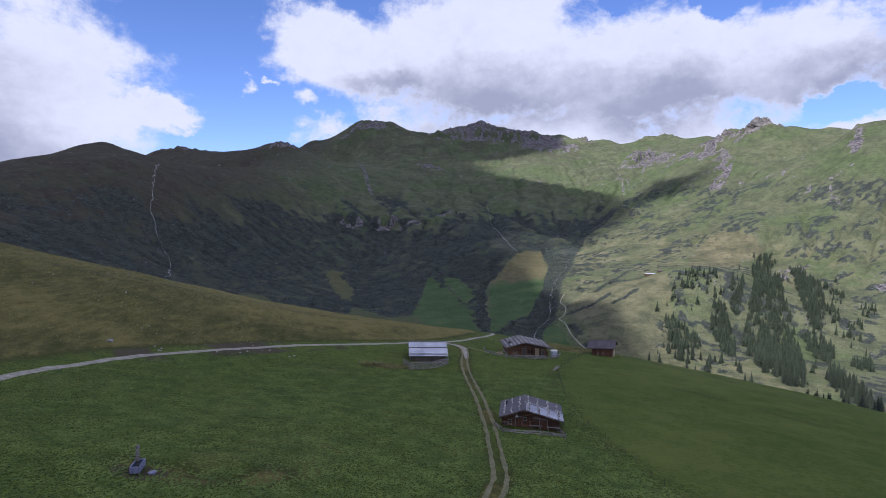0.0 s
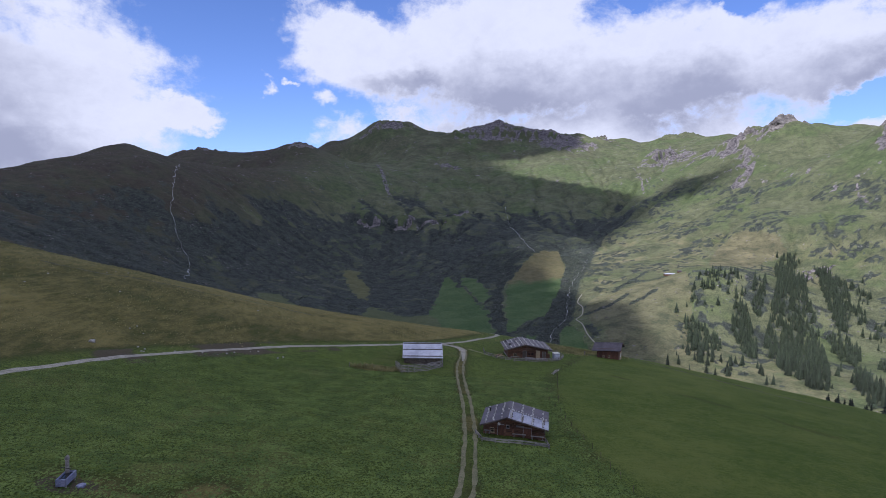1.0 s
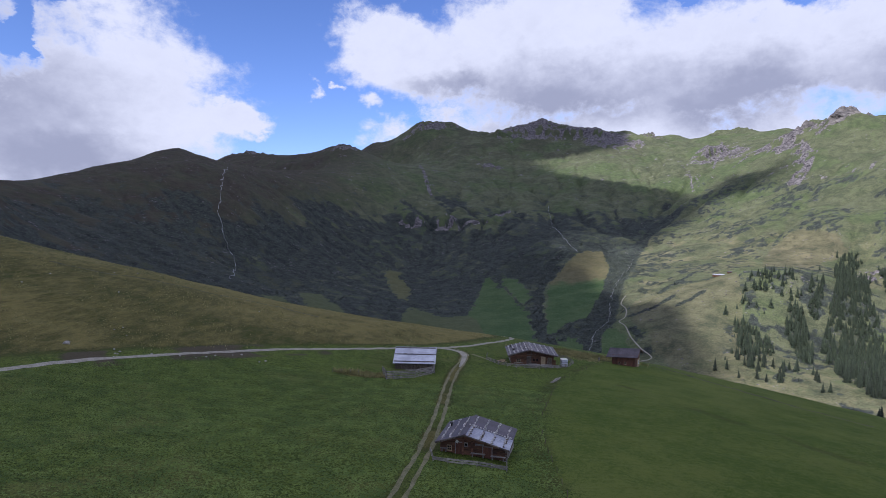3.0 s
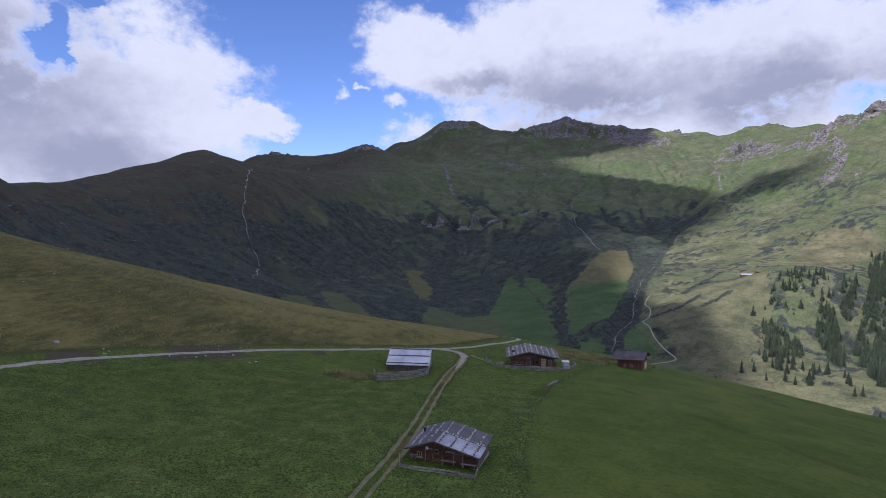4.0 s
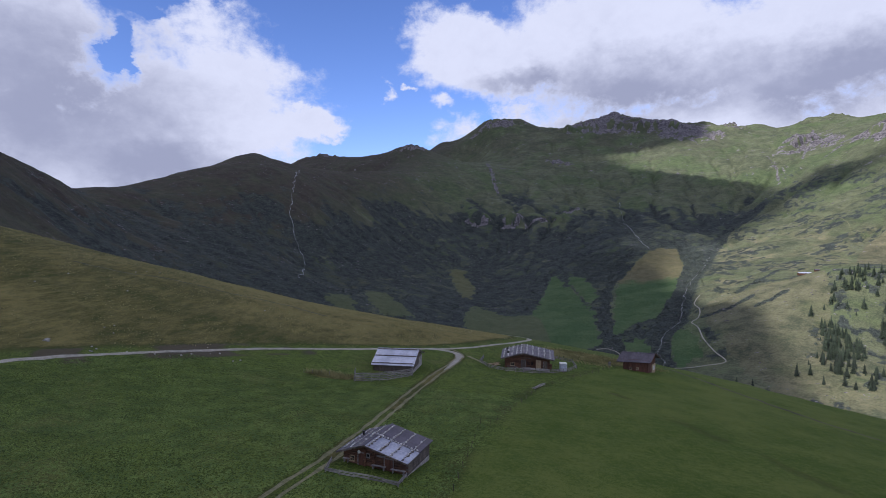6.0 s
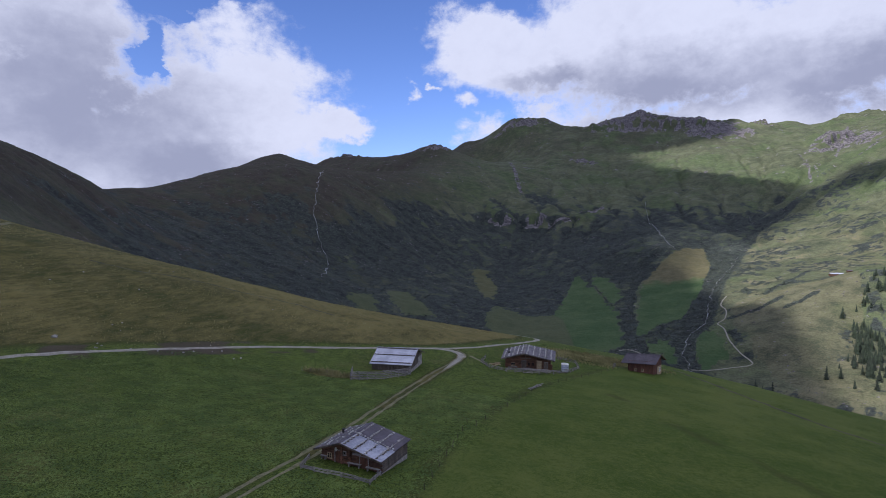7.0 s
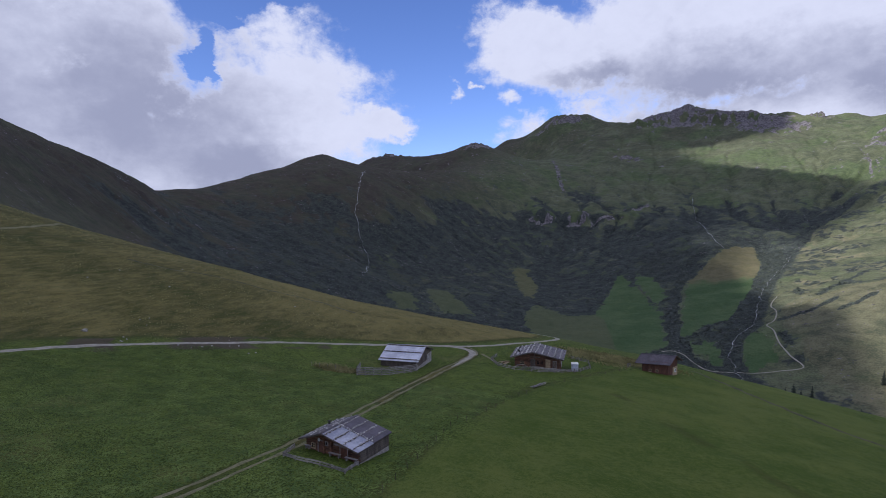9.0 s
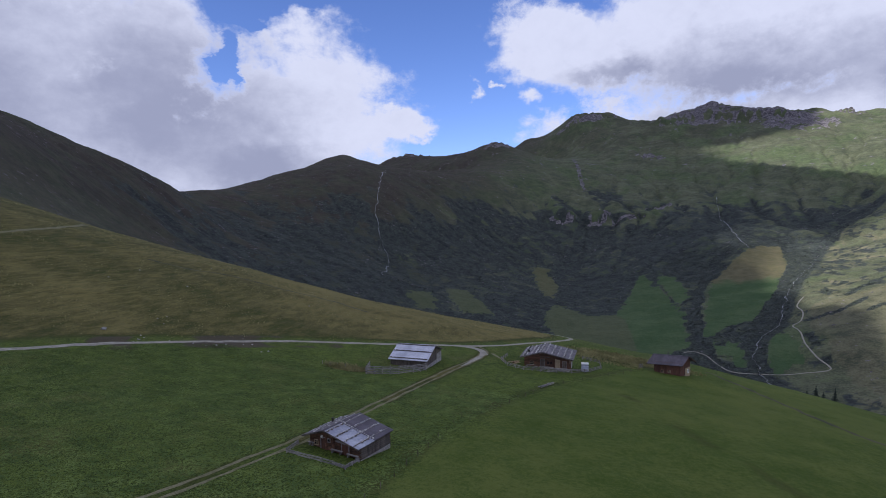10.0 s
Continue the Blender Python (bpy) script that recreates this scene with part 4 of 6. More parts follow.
# ---- the log cabin beside the track ----
def log_cabin():
    W, D, AX, EAVE, TOP = 9.7, 7.5, 3.9, 1.95, 3.3
    h = thing("log_cabin", 6.05, 75.0, -12.0, "low dark log cabin with stone-weighted brown metal roof", "cabin", z=0.12)

    def under(x):
        return EAVE + (TOP - EAVE) * (x / AX if x < AX else (W - x) / (W - AX)) - 0.08
    x0, x1, y0, y1 = 0.55, W - 0.55, 1.15, D - 0.3
    part("plinth", boxes((x0 - 0.1, y0 - 0.12, -0.9, x1 + 0.1, y1 + 0.12, 0.14), soft=0.03), WALL_STONE, h, "rubble stone footing")
    log_part("front_wall", log_wall(x0, x1, y0, 0.12, under), LOG, h)
    log_part("back_wall", log_wall(x0, x1, y1, 0.12, under), LOG, h)
    log_part("side_wall", log_side(x0, y0, y1, 0.12, under(x0)), LOG, h)
    log_part("side_wall", log_side(x1, y0, y1, 0.12, under(x1)), OLD_BOARD, h, "weathered grey log side wall")
    for xp in (3.55, 4.75):
        log_part("cross_wall_end", log_side(xp, y0 - 0.3, y0 + 0.1, 0.12, under(xp) - 0.1), LOG, h)
    west = part("roof_slope", roof_slope(AX, TOP, 0, EAVE, 0, D, 0.09, 0), ROOF_BROWN, h)
    e1 = D * 0.46
    east_front = part("roof_slope", roof_slope(AX, TOP, W, EAVE, 0, e1, 0.09, 0), ROOF_PALE, h, "bare grey metal front part")
    east_back = part("roof_slope", roof_slope(AX, TOP + 0.012, W, EAVE + 0.012, e1 - 0.1, D, 0.09, 0), ROOF_BROWN, h)
    part("ridge_cap", boxes((AX - 0.16, -0.02, TOP + 0.06, AX + 0.16, D + 0.02, TOP + 0.13), soft=0.02), ROOF_BROWN, h)
    for xa, za, xb, zb in ((0, EAVE, AX, TOP), (AX, TOP, W, EAVE)):
        bm = bmesh.new()
        beam(bm, (xa, -0.03, za - 0.02), (xb, -0.03, zb - 0.02), 0.05, 0.2)
        part("bargeboard", bm, OLD_BOARD, h)
    for k, f in enumerate((0.22, 0.52, 0.8)):
        x, z = AX * (1 - f), TOP + (EAVE - TOP) * f + 0.12
        part("batten", boxes((x - 0.05, 0.1, z - 0.03, x + 0.05, D - 0.1, z + 0.02)), GREY_WOOD, west)
        stone_row(west, x, z, 0.3, D - 0.2, 0.42, 100 + k, 0.15)
    for k, f in enumerate((0.08, 0.34, 0.6, 0.86)):
        x, z = AX + (W - AX) * f, TOP + (EAVE - TOP) * f + 0.12
        part("batten", boxes((x - 0.05, 0.1, z - 0.03, x + 0.05, e1 - 0.15, z + 0.02)), OLD_BOARD, east_front)
        stone_row(east_front, x, z, 0.25, e1 - 0.2, 0.34, 110 + k, 0.12)
        stone_row(east_front, x + 0.16, z - 0.05, 0.3, e1 - 0.3, 0.5, 140 + k, 0.2, 0.05, 0.8, DARK_STONES)
        part("batten", boxes((x - 0.05, e1, z - 0.02, x + 0.05, D - 0.1, z + 0.03)), GREY_WOOD, east_back)
        stone_row(east_back, x, z + 0.01, e1 + 0.1, D - 0.2, 0.4, 120 + k, 0.12)
    rnd = random.Random(5)
    for k in range(16):
        f = k / 16
        put("stone", STONES[k % 4], east_back, pose(AX + (W - AX) * f, e1 - 0.02 + rnd.uniform(-0.06, 0.06), TOP + (EAVE - TOP) * f + 0.2, 0, 0, 40 * k) @ Matrix.Scale(rnd.uniform(0.7, 1.2), 4))
    part("chimney_pipe", boxes((0.9, D - 2.6, 1.9, 1.1, D - 2.4, 2.85), (0.82, D - 2.68, 2.85, 1.18, D - 2.32, 2.95)), IRON, h, "thin dark stove pipe")
    casement(h, 1.7, y0 - 0.13, 0.8, 0.5, 0.55, PALE_BOARD)
    plank_door(h, 3.0, y0 - 0.14, 0.15, 0.85, 1.75, PLANK, label="brown plank door")
    casement(h, 3.95, y0 - 0.13, 1.55, 0.32, 0.35, GREY_WOOD, cross=False)
    plank_door(h, 6.75, y0 - 0.14, 0.2, 1.1, 1.5, PLANK, label="brown plank stable door")
    part("sign_board", boxes((5.1, y0 - 0.2, 1.75, 6.3, y0 - 0.15, 2.0), soft=0.01), GREY_WOOD, h, "blank grey name board")
    bm = bmesh.new()
    for k in range(6):
        a = radians(60 * k)
        beam(bm, (2.72, y0 - 0.24, 2.02), (2.72 + 0.24 * math.cos(a), y0 - 0.24, 2.02 + 0.24 * math.sin(a)), 0.03, 0.11, 0)
    part("star_ornament", bm, WHITE, h, "white star hung on the gable")
    return h


CABIN = log_cabin()


def cabin_point(x, y):
    p = CABIN.matrix_basis @ Vector((x, y, 0))
    return p.x, p.y


# the front yard
rail_fence("yard_fence", [(5.5, 75.0), (6.1, 71.5), (15.1, 70.4), (15.3, 73.6)], "low grey board fence round the cabin yard", 0.62, (0.28, 0.55), 1.8, GREY_WOOD, 0.12, 0.2, 11, 2)
bench("bench", *cabin_point(5.6, 0.55), -12, 1.9, "long weathered bench before the cabin", 0.55)
bench("bench", *cabin_point(8.2, 0.6), -12, 1.9, "weathered bench under the cabin eave", 0.45)
bench("bench", *cabin_point(1.1, 0.6), -12, 1.0, "short bench below the cabin window", 0.75)


# ---- the hay barn at the road ----
def hay_barn():
    W, D, EAVE, TOP = 9.9, 12.8, 1.75, 4.05
    h = thing("hay_barn", -7.6, 132.0, 1.5, "weathered board barn with pale metal roof", "barn", z=-4.6)
    half = D / 2
    x0, x1, y0, y1 = 0.5, W - 0.7, 0.6, D - 0.6

    def under(y):
        return EAVE + (TOP - EAVE) * (y / half if y < half else (D - y) / half) - 0.1
    part("plinth", boxes((x0 - 0.1, y0 - 0.1, -1.6, x1 + 0.1, y1 + 0.1, 0.25), soft=0.04), WALL_STONE, h, "pale rubble stone footing")
    for y in (y0, y1):
        n = 36
        bm = bmesh.new()
        for k in range(n):
            a, b = x0 + (x1 - x0) * k / n, x0 + (x1 - x0) * (k + 1) / n
            box(bm, a + 0.008, y - 0.06 - 0.015 * (k % 2), 0.2, b - 0.008, y + 0.06, under(y0), soft=0.006)
        part("long_wall", bm, OLD_BOARD, h)
    for x in (x0, x1):
        n = 40
        bm = bmesh.new()
        for k in range(n):
            a, b = y0 + (y1 - y0) * k / n, y0 + (y1 - y0) * (k + 1) / n
            box(bm, x - 0.06, a + 0.008, 0.2, x + 0.06 + 0.015 * (k % 2), b - 0.008, under((a + b) / 2), soft=0.006)
        part("gable_wall", bm, OLD_BOARD, h)
    bm = boxes((x1 + 0.05, y1 - 3.6, -0.9, x1 + 0.16, y1, 1.5), soft=0.02)
    part("lower_wall", bm, WALL_STONE, h, "pale limewashed stone corner")
    part("lower_wall", boxes((x1 + 0.05, y0, -0.9, x1 + 0.16, y0 + 0.9, 0.75), soft=0.02), WALL_STONE, h)
    bm = bmesh.new()
    for k in range(8):
        box(bm, x1 + 0.1, half - 1.2 + 0.3 * k, 0.3, x1 + 0.15, half - 0.92 + 0.3 * k, 2.5, soft=0.006)
    d = part("barn_door", bm, OLD_BOARD, h, "tall dark board door")
    part("handle", boxes((x1 + 0.15, half + 0.9, 1.1, x1 + 0.2, half + 1.0, 1.3)), IRON, d)

    def slope(a, b, za, zb):
        bm = roof_slope(a, za, b, zb, 0, W, 0.08, 9)
        bmesh.ops.transform(bm, matrix=Matrix(((0, 1, 0, 0), (1, 0, 0, 0), (0, 0, 1, 0), (0, 0, 0, 1))), verts=bm.verts)
        bmesh.ops.reverse_faces(bm, faces=bm.faces)
        return bm
    front = part("roof_slope", slope(half, 0, TOP, EAVE), ROOF_BARN, h)
    part("roof_slope", slope(half, D, TOP, EAVE), ROOF_BARN, h)
    part("ridge_cap", boxes((-0.02, half - 0.18, TOP + 0.05, W + 0.02, half + 0.18, TOP + 0.12), soft=0.02), ROOF_PALE, h)
    for ya, za, yb, zb in ((0, EAVE, half, TOP), (half, TOP, D, EAVE)):
        for x in (0.0, W):
            bm = bmesh.new()
            beam(bm, (x, ya, za - 0.03), (x, yb, zb - 0.03), 0.05, 0.2)
            part("bargeboard", bm, OLD_BOARD, h)
    rnd = random.Random(8)
    for k, f in enumerate((0.06, 0.46, 0.9)):
        y, z = half * (1 - f), TOP + (EAVE - TOP) * f + 0.11
        part("batten", boxes((0.1, y - 0.06, z - 0.03, W - 0.1, y + 0.06, z + 0.03)), OLD_BOARD, front)
        x = 0.3
        while x < W - 0.2:
            put("stone", DARK_STONES[rnd.randrange(4)], front, pose(x, y + rnd.uniform(-0.05, 0.05), z + 0.08, 0, 0, rnd.uniform(0, 360)) @ Matrix.Scale(rnd.uniform(0.8, 1.4), 4))
            x += rnd.uniform(0.22, 0.5)
    return h


hay_barn()
rail_fence("pen_fence", [(-8.8, 125.0), (-7.2, 119.9), (-1.6, 124.6), (1.5, 129.8), (2.2, 131.6)], "grey board fence of the pen beside the barn", 1.85, (0.3, 0.66, 1.02, 1.38, 1.72), 2.0, GREY_WOOD, 0.13, 0.2, 21, 3)


# ---- the summer farmhouse ----
def farmhouse():
    W, D, AX, EAVE, TOP = 13.2, 10.0, 5.6, 2.6, 4.1
    h = thing("farmhouse", 20.1, 151.2, 1.0, "dark log farmhouse with grey stone-weighted shingle roof", "farmhouse", z=-7.65)

    def under(x):
        return EAVE + (TOP - EAVE) * (x / AX if x < AX else (W - x) / (W - AX)) - 0.1
    x0, x1, y0, y1 = 1.1, W - 1.2, 1.0, D - 0.6
    part("plinth", boxes((x0 - 0.1, y0 - 0.12, -2.0, x1 + 0.1, y1 + 0.12, 0.3), soft=0.04), WALL_STONE, h, "rubble stone footing")
    log_part("front_wall", log_wall(x0, x1, y0, 0.28, under, 0.28), LOG, h)
    log_part("back_wall", log_wall(x0, x1, y1, 0.28, under, 0.28), LOG, h)
    log_part("side_wall", log_side(x0, y0, y1, 0.28, under(x0), 0.28), LOG, h)
    log_part("side_wall", log_side(x1, y0, y1, 0.28, under(x1), 0.28), LOG, h)
    for xp in (4.6, 8.6):
        log_part("cross_wall_end", log_side(xp, y0 - 0.3, y0 + 0.1, 0.28, under(xp) - 0.1, 0.28), LOG, h)
    for side_no, (xa, xb) in enumerate(((AX, 0.0), (AX, W))):
        roof = part("roof_slope", roof_slope(AX, TOP, xb, EAVE, 0, D, 0.1, 0), SHINGLE, h)
        courses = 9 if side_no == 0 else 11
        rnd = random.Random(60 + side_no)
        for k in range(courses):
            f0, f1 = k / courses, (k + 1.15) / courses
            bm = bmesh.new()
            y = 0.02
            while y < D - 0.1:
                w = rnd.uniform(0.35, 0.7)
                lift = 0.115 + rnd.uniform(0, 0.03)
                xs = AX + (xb - AX) * f0, AX + (xb - AX) * min(f1, 1.01)
                zs = TOP + (EAVE - TOP) * f0 + lift, TOP + (EAVE - TOP) * min(f1, 1.01) + lift + 0.035
                beam(bm, (xs[0], y + w / 2, zs[0]), (xs[1], y + w / 2, zs[1]), w - 0.03, 0.03, 0)
                y += w
            part("shingle_course", bm, SHINGLE, roof)
        for k in range(5):
            f = (k + 0.55) / 5.2
            x, z = AX + (xb - AX) * f, TOP + (EAVE - TOP) * f + 0.2
            part("batten", boxes((x - 0.07, 0.1, z - 0.03, x + 0.07, D - 0.1, z + 0.04)), GREY_WOOD, roof)
            stone_row(roof, x, z, 0.3, D - 0.2, 0.55, 130 + 10 * side_no + k, 0.15, 0.1, 1.15)
        bm = bmesh.new()
        beam(bm, (AX, -0.03, TOP - 0.03), (xb, -0.03, EAVE - 0.03), 0.06, 0.24)
        part("bargeboard", bm, OLD_BOARD, h)
    part("ridge_cap", boxes((AX - 0.2, -0.05, TOP + 0.12, AX + 0.2, D + 0.05, TOP + 0.2), soft=0.03), GREY_WOOD, h)
    part("chimney", boxes((1.5, 3.0, 2.3, 2.0, 3.5, 3.7), (1.42, 2.92, 3.7, 2.08, 3.58, 3.82), soft=0.02), IRON, h, "short dark chimney")
    part("vent_pipe", boxes((1.2, D - 2.0, 2.3, 1.36, D - 1.84, 3.7)), IRON, h, "thin dark pipe")
    casement(h, 2.9, y0 - 0.15, 0.85, 0.9, 0.7, PALE_BOARD)
    plank_door(h, 5.6, y0 - 0.15, 0.3, 0.95, 1.95, OLD_BOARD, label="dark plank house door")
    for xw in (6.9, 7.75):
        casement(h, xw, y0 - 0.15, 1.05, 0.55, 0.75, PLANK)
    bm = bmesh.new()
    for k in range(6):
        box(bm, 8.75 + 0.2 * k, y0 - 0.25, 0.35, 8.93 + 0.2 * k, y0 - 0.2, 2.45 - 0.03 * k, soft=0.006)
    part("stable_boarding", bm, PALE_BOARD, h, "pale vertical boards")
    plank_door(h, 11.0, y0 - 0.16, 0.3, 0.8, 1.7, OLD_BOARD, label="dark shed door")
    part("log_pile", boxes(*[(11.55 + 0.0, y0 - 0.45, 0.3 + 0.22 * k, 12.6, y0 - 0.16, 0.5 + 0.22 * k) for k in range(6)], soft=0.03), LOG, h, "stacked firewood under the eave")
    part("cross_beam", boxes((5.0, y0 - 1.0, 2.9, 7.4, y0 - 0.85, 3.02), (6.0, y0 - 0.98, 2.4, 6.14, y0 - 0.86, 4.0)), OLD_BOARD, h, "dark timbers under the gable")
    return h


HOUSE = farmhouse()


def house_point(x, y):
    p = HOUSE.matrix_basis @ Vector((x, y, 0))
    return p.x, p.y


def garden_table(x, y, turn):
    b = thing("garden_table", x, y, turn, "grey wooden table before the farmhouse door", "table")
    part("tabletop", boxes(*[(-1.0, -0.4 + 0.2 * k, 0.72, 1.0, -0.22 + 0.2 * k, 0.76) for k in range(4)], soft=0.008), GREY_WOOD, b)
    for sx in (-0.8, 0.8):
        for sy in (-0.3, 0.3):
            part("leg", boxes((sx - 0.05, sy - 0.05, 0, sx + 0.05, sy + 0.05, 0.72), soft=0.008), GREY_WOOD, b)


garden_table(*house_point(6.5, -0.7), 2)
bench("bench", *house_point(2.8, 0.45), 1, 2.4, "long bench below the farmhouse window")
bench("bench", *house_point(6.5, -1.6), 1, 2.0, "weathered bench beside the garden table")
rail_fence("garden_fence", [(14.9, 160), (14.6, 154), (17.5, 148.6), (22, 146.4), (28, 147.5), (33, 150.5), (37, 156.5), (39.2, 163), (38.4, 169.5), (33.5, 172)], "grey rail fence curving round the farmhouse garden",
           1.0, (0.35, 0.65, 0.93), 2.3, GREY_WOOD, 0.11, 0.13, 31, 3)


def water_tank(x, y):
    h = thing("water_tank", x, y, 8, "white plastic water tank in a cage", "tank")
    part("body", boxes((-0.85, -0.85, 0.15, 0.85, 0.85, 1.95), soft=0.12), TANK, h)
    part("lid", boxes((-0.9, -0.9, 1.95, 0.9, 0.9, 2.05), soft=0.03), WHITE, h)
    part("pallet", boxes((-0.8, -0.8, 0.0, 0.8, -0.5, 0.15), (-0.8, -0.15, 0.0, 0.8, 0.15, 0.15), (-0.8, 0.5, 0.0, 0.8, 0.8, 0.15)), GREY_WOOD, h)
    for k in range(4):
        part("cage_bar", boxes((-0.88, -0.88, 0.35 + 0.45 * k, 0.88, -0.855, 0.39 + 0.45 * k)), IRON, h)


water_tank(35.6, 157.0)


def woodpile(x, y, turn, label, seed):
    h = thing("woodpile", x, y, turn, label, "firewood")
    rnd = random.Random(seed)
    for k in range(14):
        bm = bmesh.new()
        r = rnd.uniform(0.06, 0.11)
        bmesh.ops.create_cone(bm, cap_ends=True, segments=7, radius1=r, radius2=r * 0.9, depth=rnd.uniform(0.8, 1.6),
                              matrix=Matrix.Translation((rnd.uniform(-0.9, 0.9), rnd.uniform(-0.4, 0.4), 0.1 + 0.16 * (k % 4))) @ Matrix.Rotation(radians(90), 4, "Y") @ Matrix.Rotation(rnd.uniform(-0.2, 0.2), 4, "X"))
        part("log", bm, PALE_BOARD if k % 3 else LOG, h)


woodpile(18.3, 152.5, 20, "loose heap of firewood beside the farmhouse", 3)
woodpile(30.5, 153.2, -10, "low stack of cut logs in the garden", 4)


# ---- the store hut at the slope's edge ----
def store_hut():
    W, D, EAVE, TOP = 9.05, 6.6, 3.75, 5.5
    h = thing("store_hut", 50.9, 172.3, -3.0, "brown board hut with dark metal gable roof", "hut", z=-13.3)
    half = D / 2
    x0, x1, y0, y1 = 1.55, 8.05, 0.9, D - 0.9

    def under(y):
        return EAVE + (TOP - EAVE) * (y / half if y < half else (D - y) / half) - 0.08
    part("plinth", boxes((x0 + 0.1, y0 + 0.1, -2.4, x1 - 0.1, y1 - 0.1, 0.35), soft=0.04), WALL_STONE, h, "pale stone footing")
    for y in (y0, y1):
        bm = bmesh.new()
        n = 34
        for k in range(n):
            a, b = x0 + (x1 - x0) * k / n, x0 + (x1 - x0) * (k + 1) / n
            box(bm, a + 0.006, y - 0.06 - 0.015 * (k % 2), 0.35, b - 0.006, y + 0.06, under(y0), soft=0.006)
        part("long_wall", bm, PLANK, h)
    for x in (x0, x1):
        bm = bmesh.new()
        n = 26
        for k in range(n):
            a, b = y0 + (y1 - y0) * k / n, y0 + (y1 - y0) * (k + 1) / n
            box(bm, x - 0.06, a + 0.006, 0.35, x + 0.06 + 0.015 * (k % 2), b - 0.006, under((a + b) / 2), soft=0.006)
        part("gable_wall", bm, PLANK, h)
    part("porch_wall", boxes((x1 + 0.07, half - 0.1, -0.2, x1 + 0.14, y1, 2.3), soft=0.01), PALE_BOARD, h, "pale boarded end")
    casement(h, x1 + 0.14, half + 1.1, 0.9, 0.6, 0.8, WHITE, -1, True, True)
    for xw in (3.6, 5.35):
        casement(h, xw, y0 - 0.075, 1.4, 0.5, 0.55, PALE_BOARD)

    def slope(a, b, za, zb):
        bm = roof_slope(a, za, b, zb, 0, W, 0.1, 12)
        bmesh.ops.transform(bm, matrix=Matrix(((0, 1, 0, 0), (1, 0, 0, 0), (0, 0, 1, 0), (0, 0, 0, 1))), verts=bm.verts)
        bmesh.ops.reverse_faces(bm, faces=bm.faces)
        return bm
    part("roof_slope", slope(half, 0, TOP, EAVE - 0.25), ROOF_BROWN, h)
    part("roof_slope", slope(half, D, TOP, EAVE - 0.25), ROOF_BROWN, h)
    part("ridge_cap", boxes((-0.02, half - 0.15, TOP + 0.07, W + 0.02, half + 0.15, TOP + 0.13), soft=0.02), ROOF_BROWN, h)
    part("chimney", boxes((4.0, half + 0.2, 4.8, 5.0, half + 0.6, 5.55), soft=0.03), ROOF_PALE, h, "low metal ridge vent")
    for ya, yb in ((0, half), (D, half)):
        for x in (0.0, W):
            bm = bmesh.new()
            beam(bm, (x, ya, EAVE - 0.28), (x, yb, TOP - 0.03), 0.06, 0.2)
            part("bargeboard", bm, PLANK, h)
    part("deck", boxes((x0, y0 - 0.8, 0.72, x1 - 1.4, y0 - 0.1, 0.84), soft=0.02), GREY_WOOD, h, "grey plank deck")
    for xp in (x0 + 0.2, x1 - 2.3):
        part("deck_post", boxes((xp, y0 - 0.72, -0.9, xp + 0.14, y0 - 0.58, 0.72)), GREY_WOOD, h)
    # the plan is askew: the gables lean off to the east
    for ob in h.children_recursive:
        for v in ob.data.vertices:
            v.co.x += 0.5 * (v.co.y - y0)
    return h


HUT = store_hut()
rail_fence("lean_fence", [(49.4, 176), (48.6, 173.6)], "short grey fence end beside the store hut", 1.2, (0.5, 1.0), 1.3, GREY_WOOD, 0.14, 0.18, 41, 5)


# ---- the far farm on the sunny shoulder ----
def far_farm(x, y, turn, wide, label, cover=None):
    h = thing("far_farm", x, y, turn, label, "farm building")
    hw, d = wide / 2, 4.5
    part("wall", boxes((-hw + 0.5, -d + 0.5, -2, hw - 0.5, d - 0.5, 2.6), soft=0.05), LOG, h)
    for s in (-1, 1):
        bm = roof_slope(0, 4.4, s * d, 2.3, -hw, hw, 0.2, 8)
        bmesh.ops.transform(bm, matrix=Matrix.Rotation(radians(90), 4, "Z"), verts=bm.verts)
        part("roof_slope", bm, cover or ROOF_BARN, h)
    for k in range(4):
        part("window", boxes((-hw + 2 + k * (wide - 4) / 3 - 0.5, -d + 0.42, 0.6, -hw + 2 + k * (wide - 4) / 3 + 0.5, -d + 0.5, 1.6)), GLASS, h)


far_farm(548, 1276, 4, 26, "long low farm with a pale metal roof")
far_farm(570, 1275, -6, 9, "small dark barn beside the far farm", ROOF_BROWN)


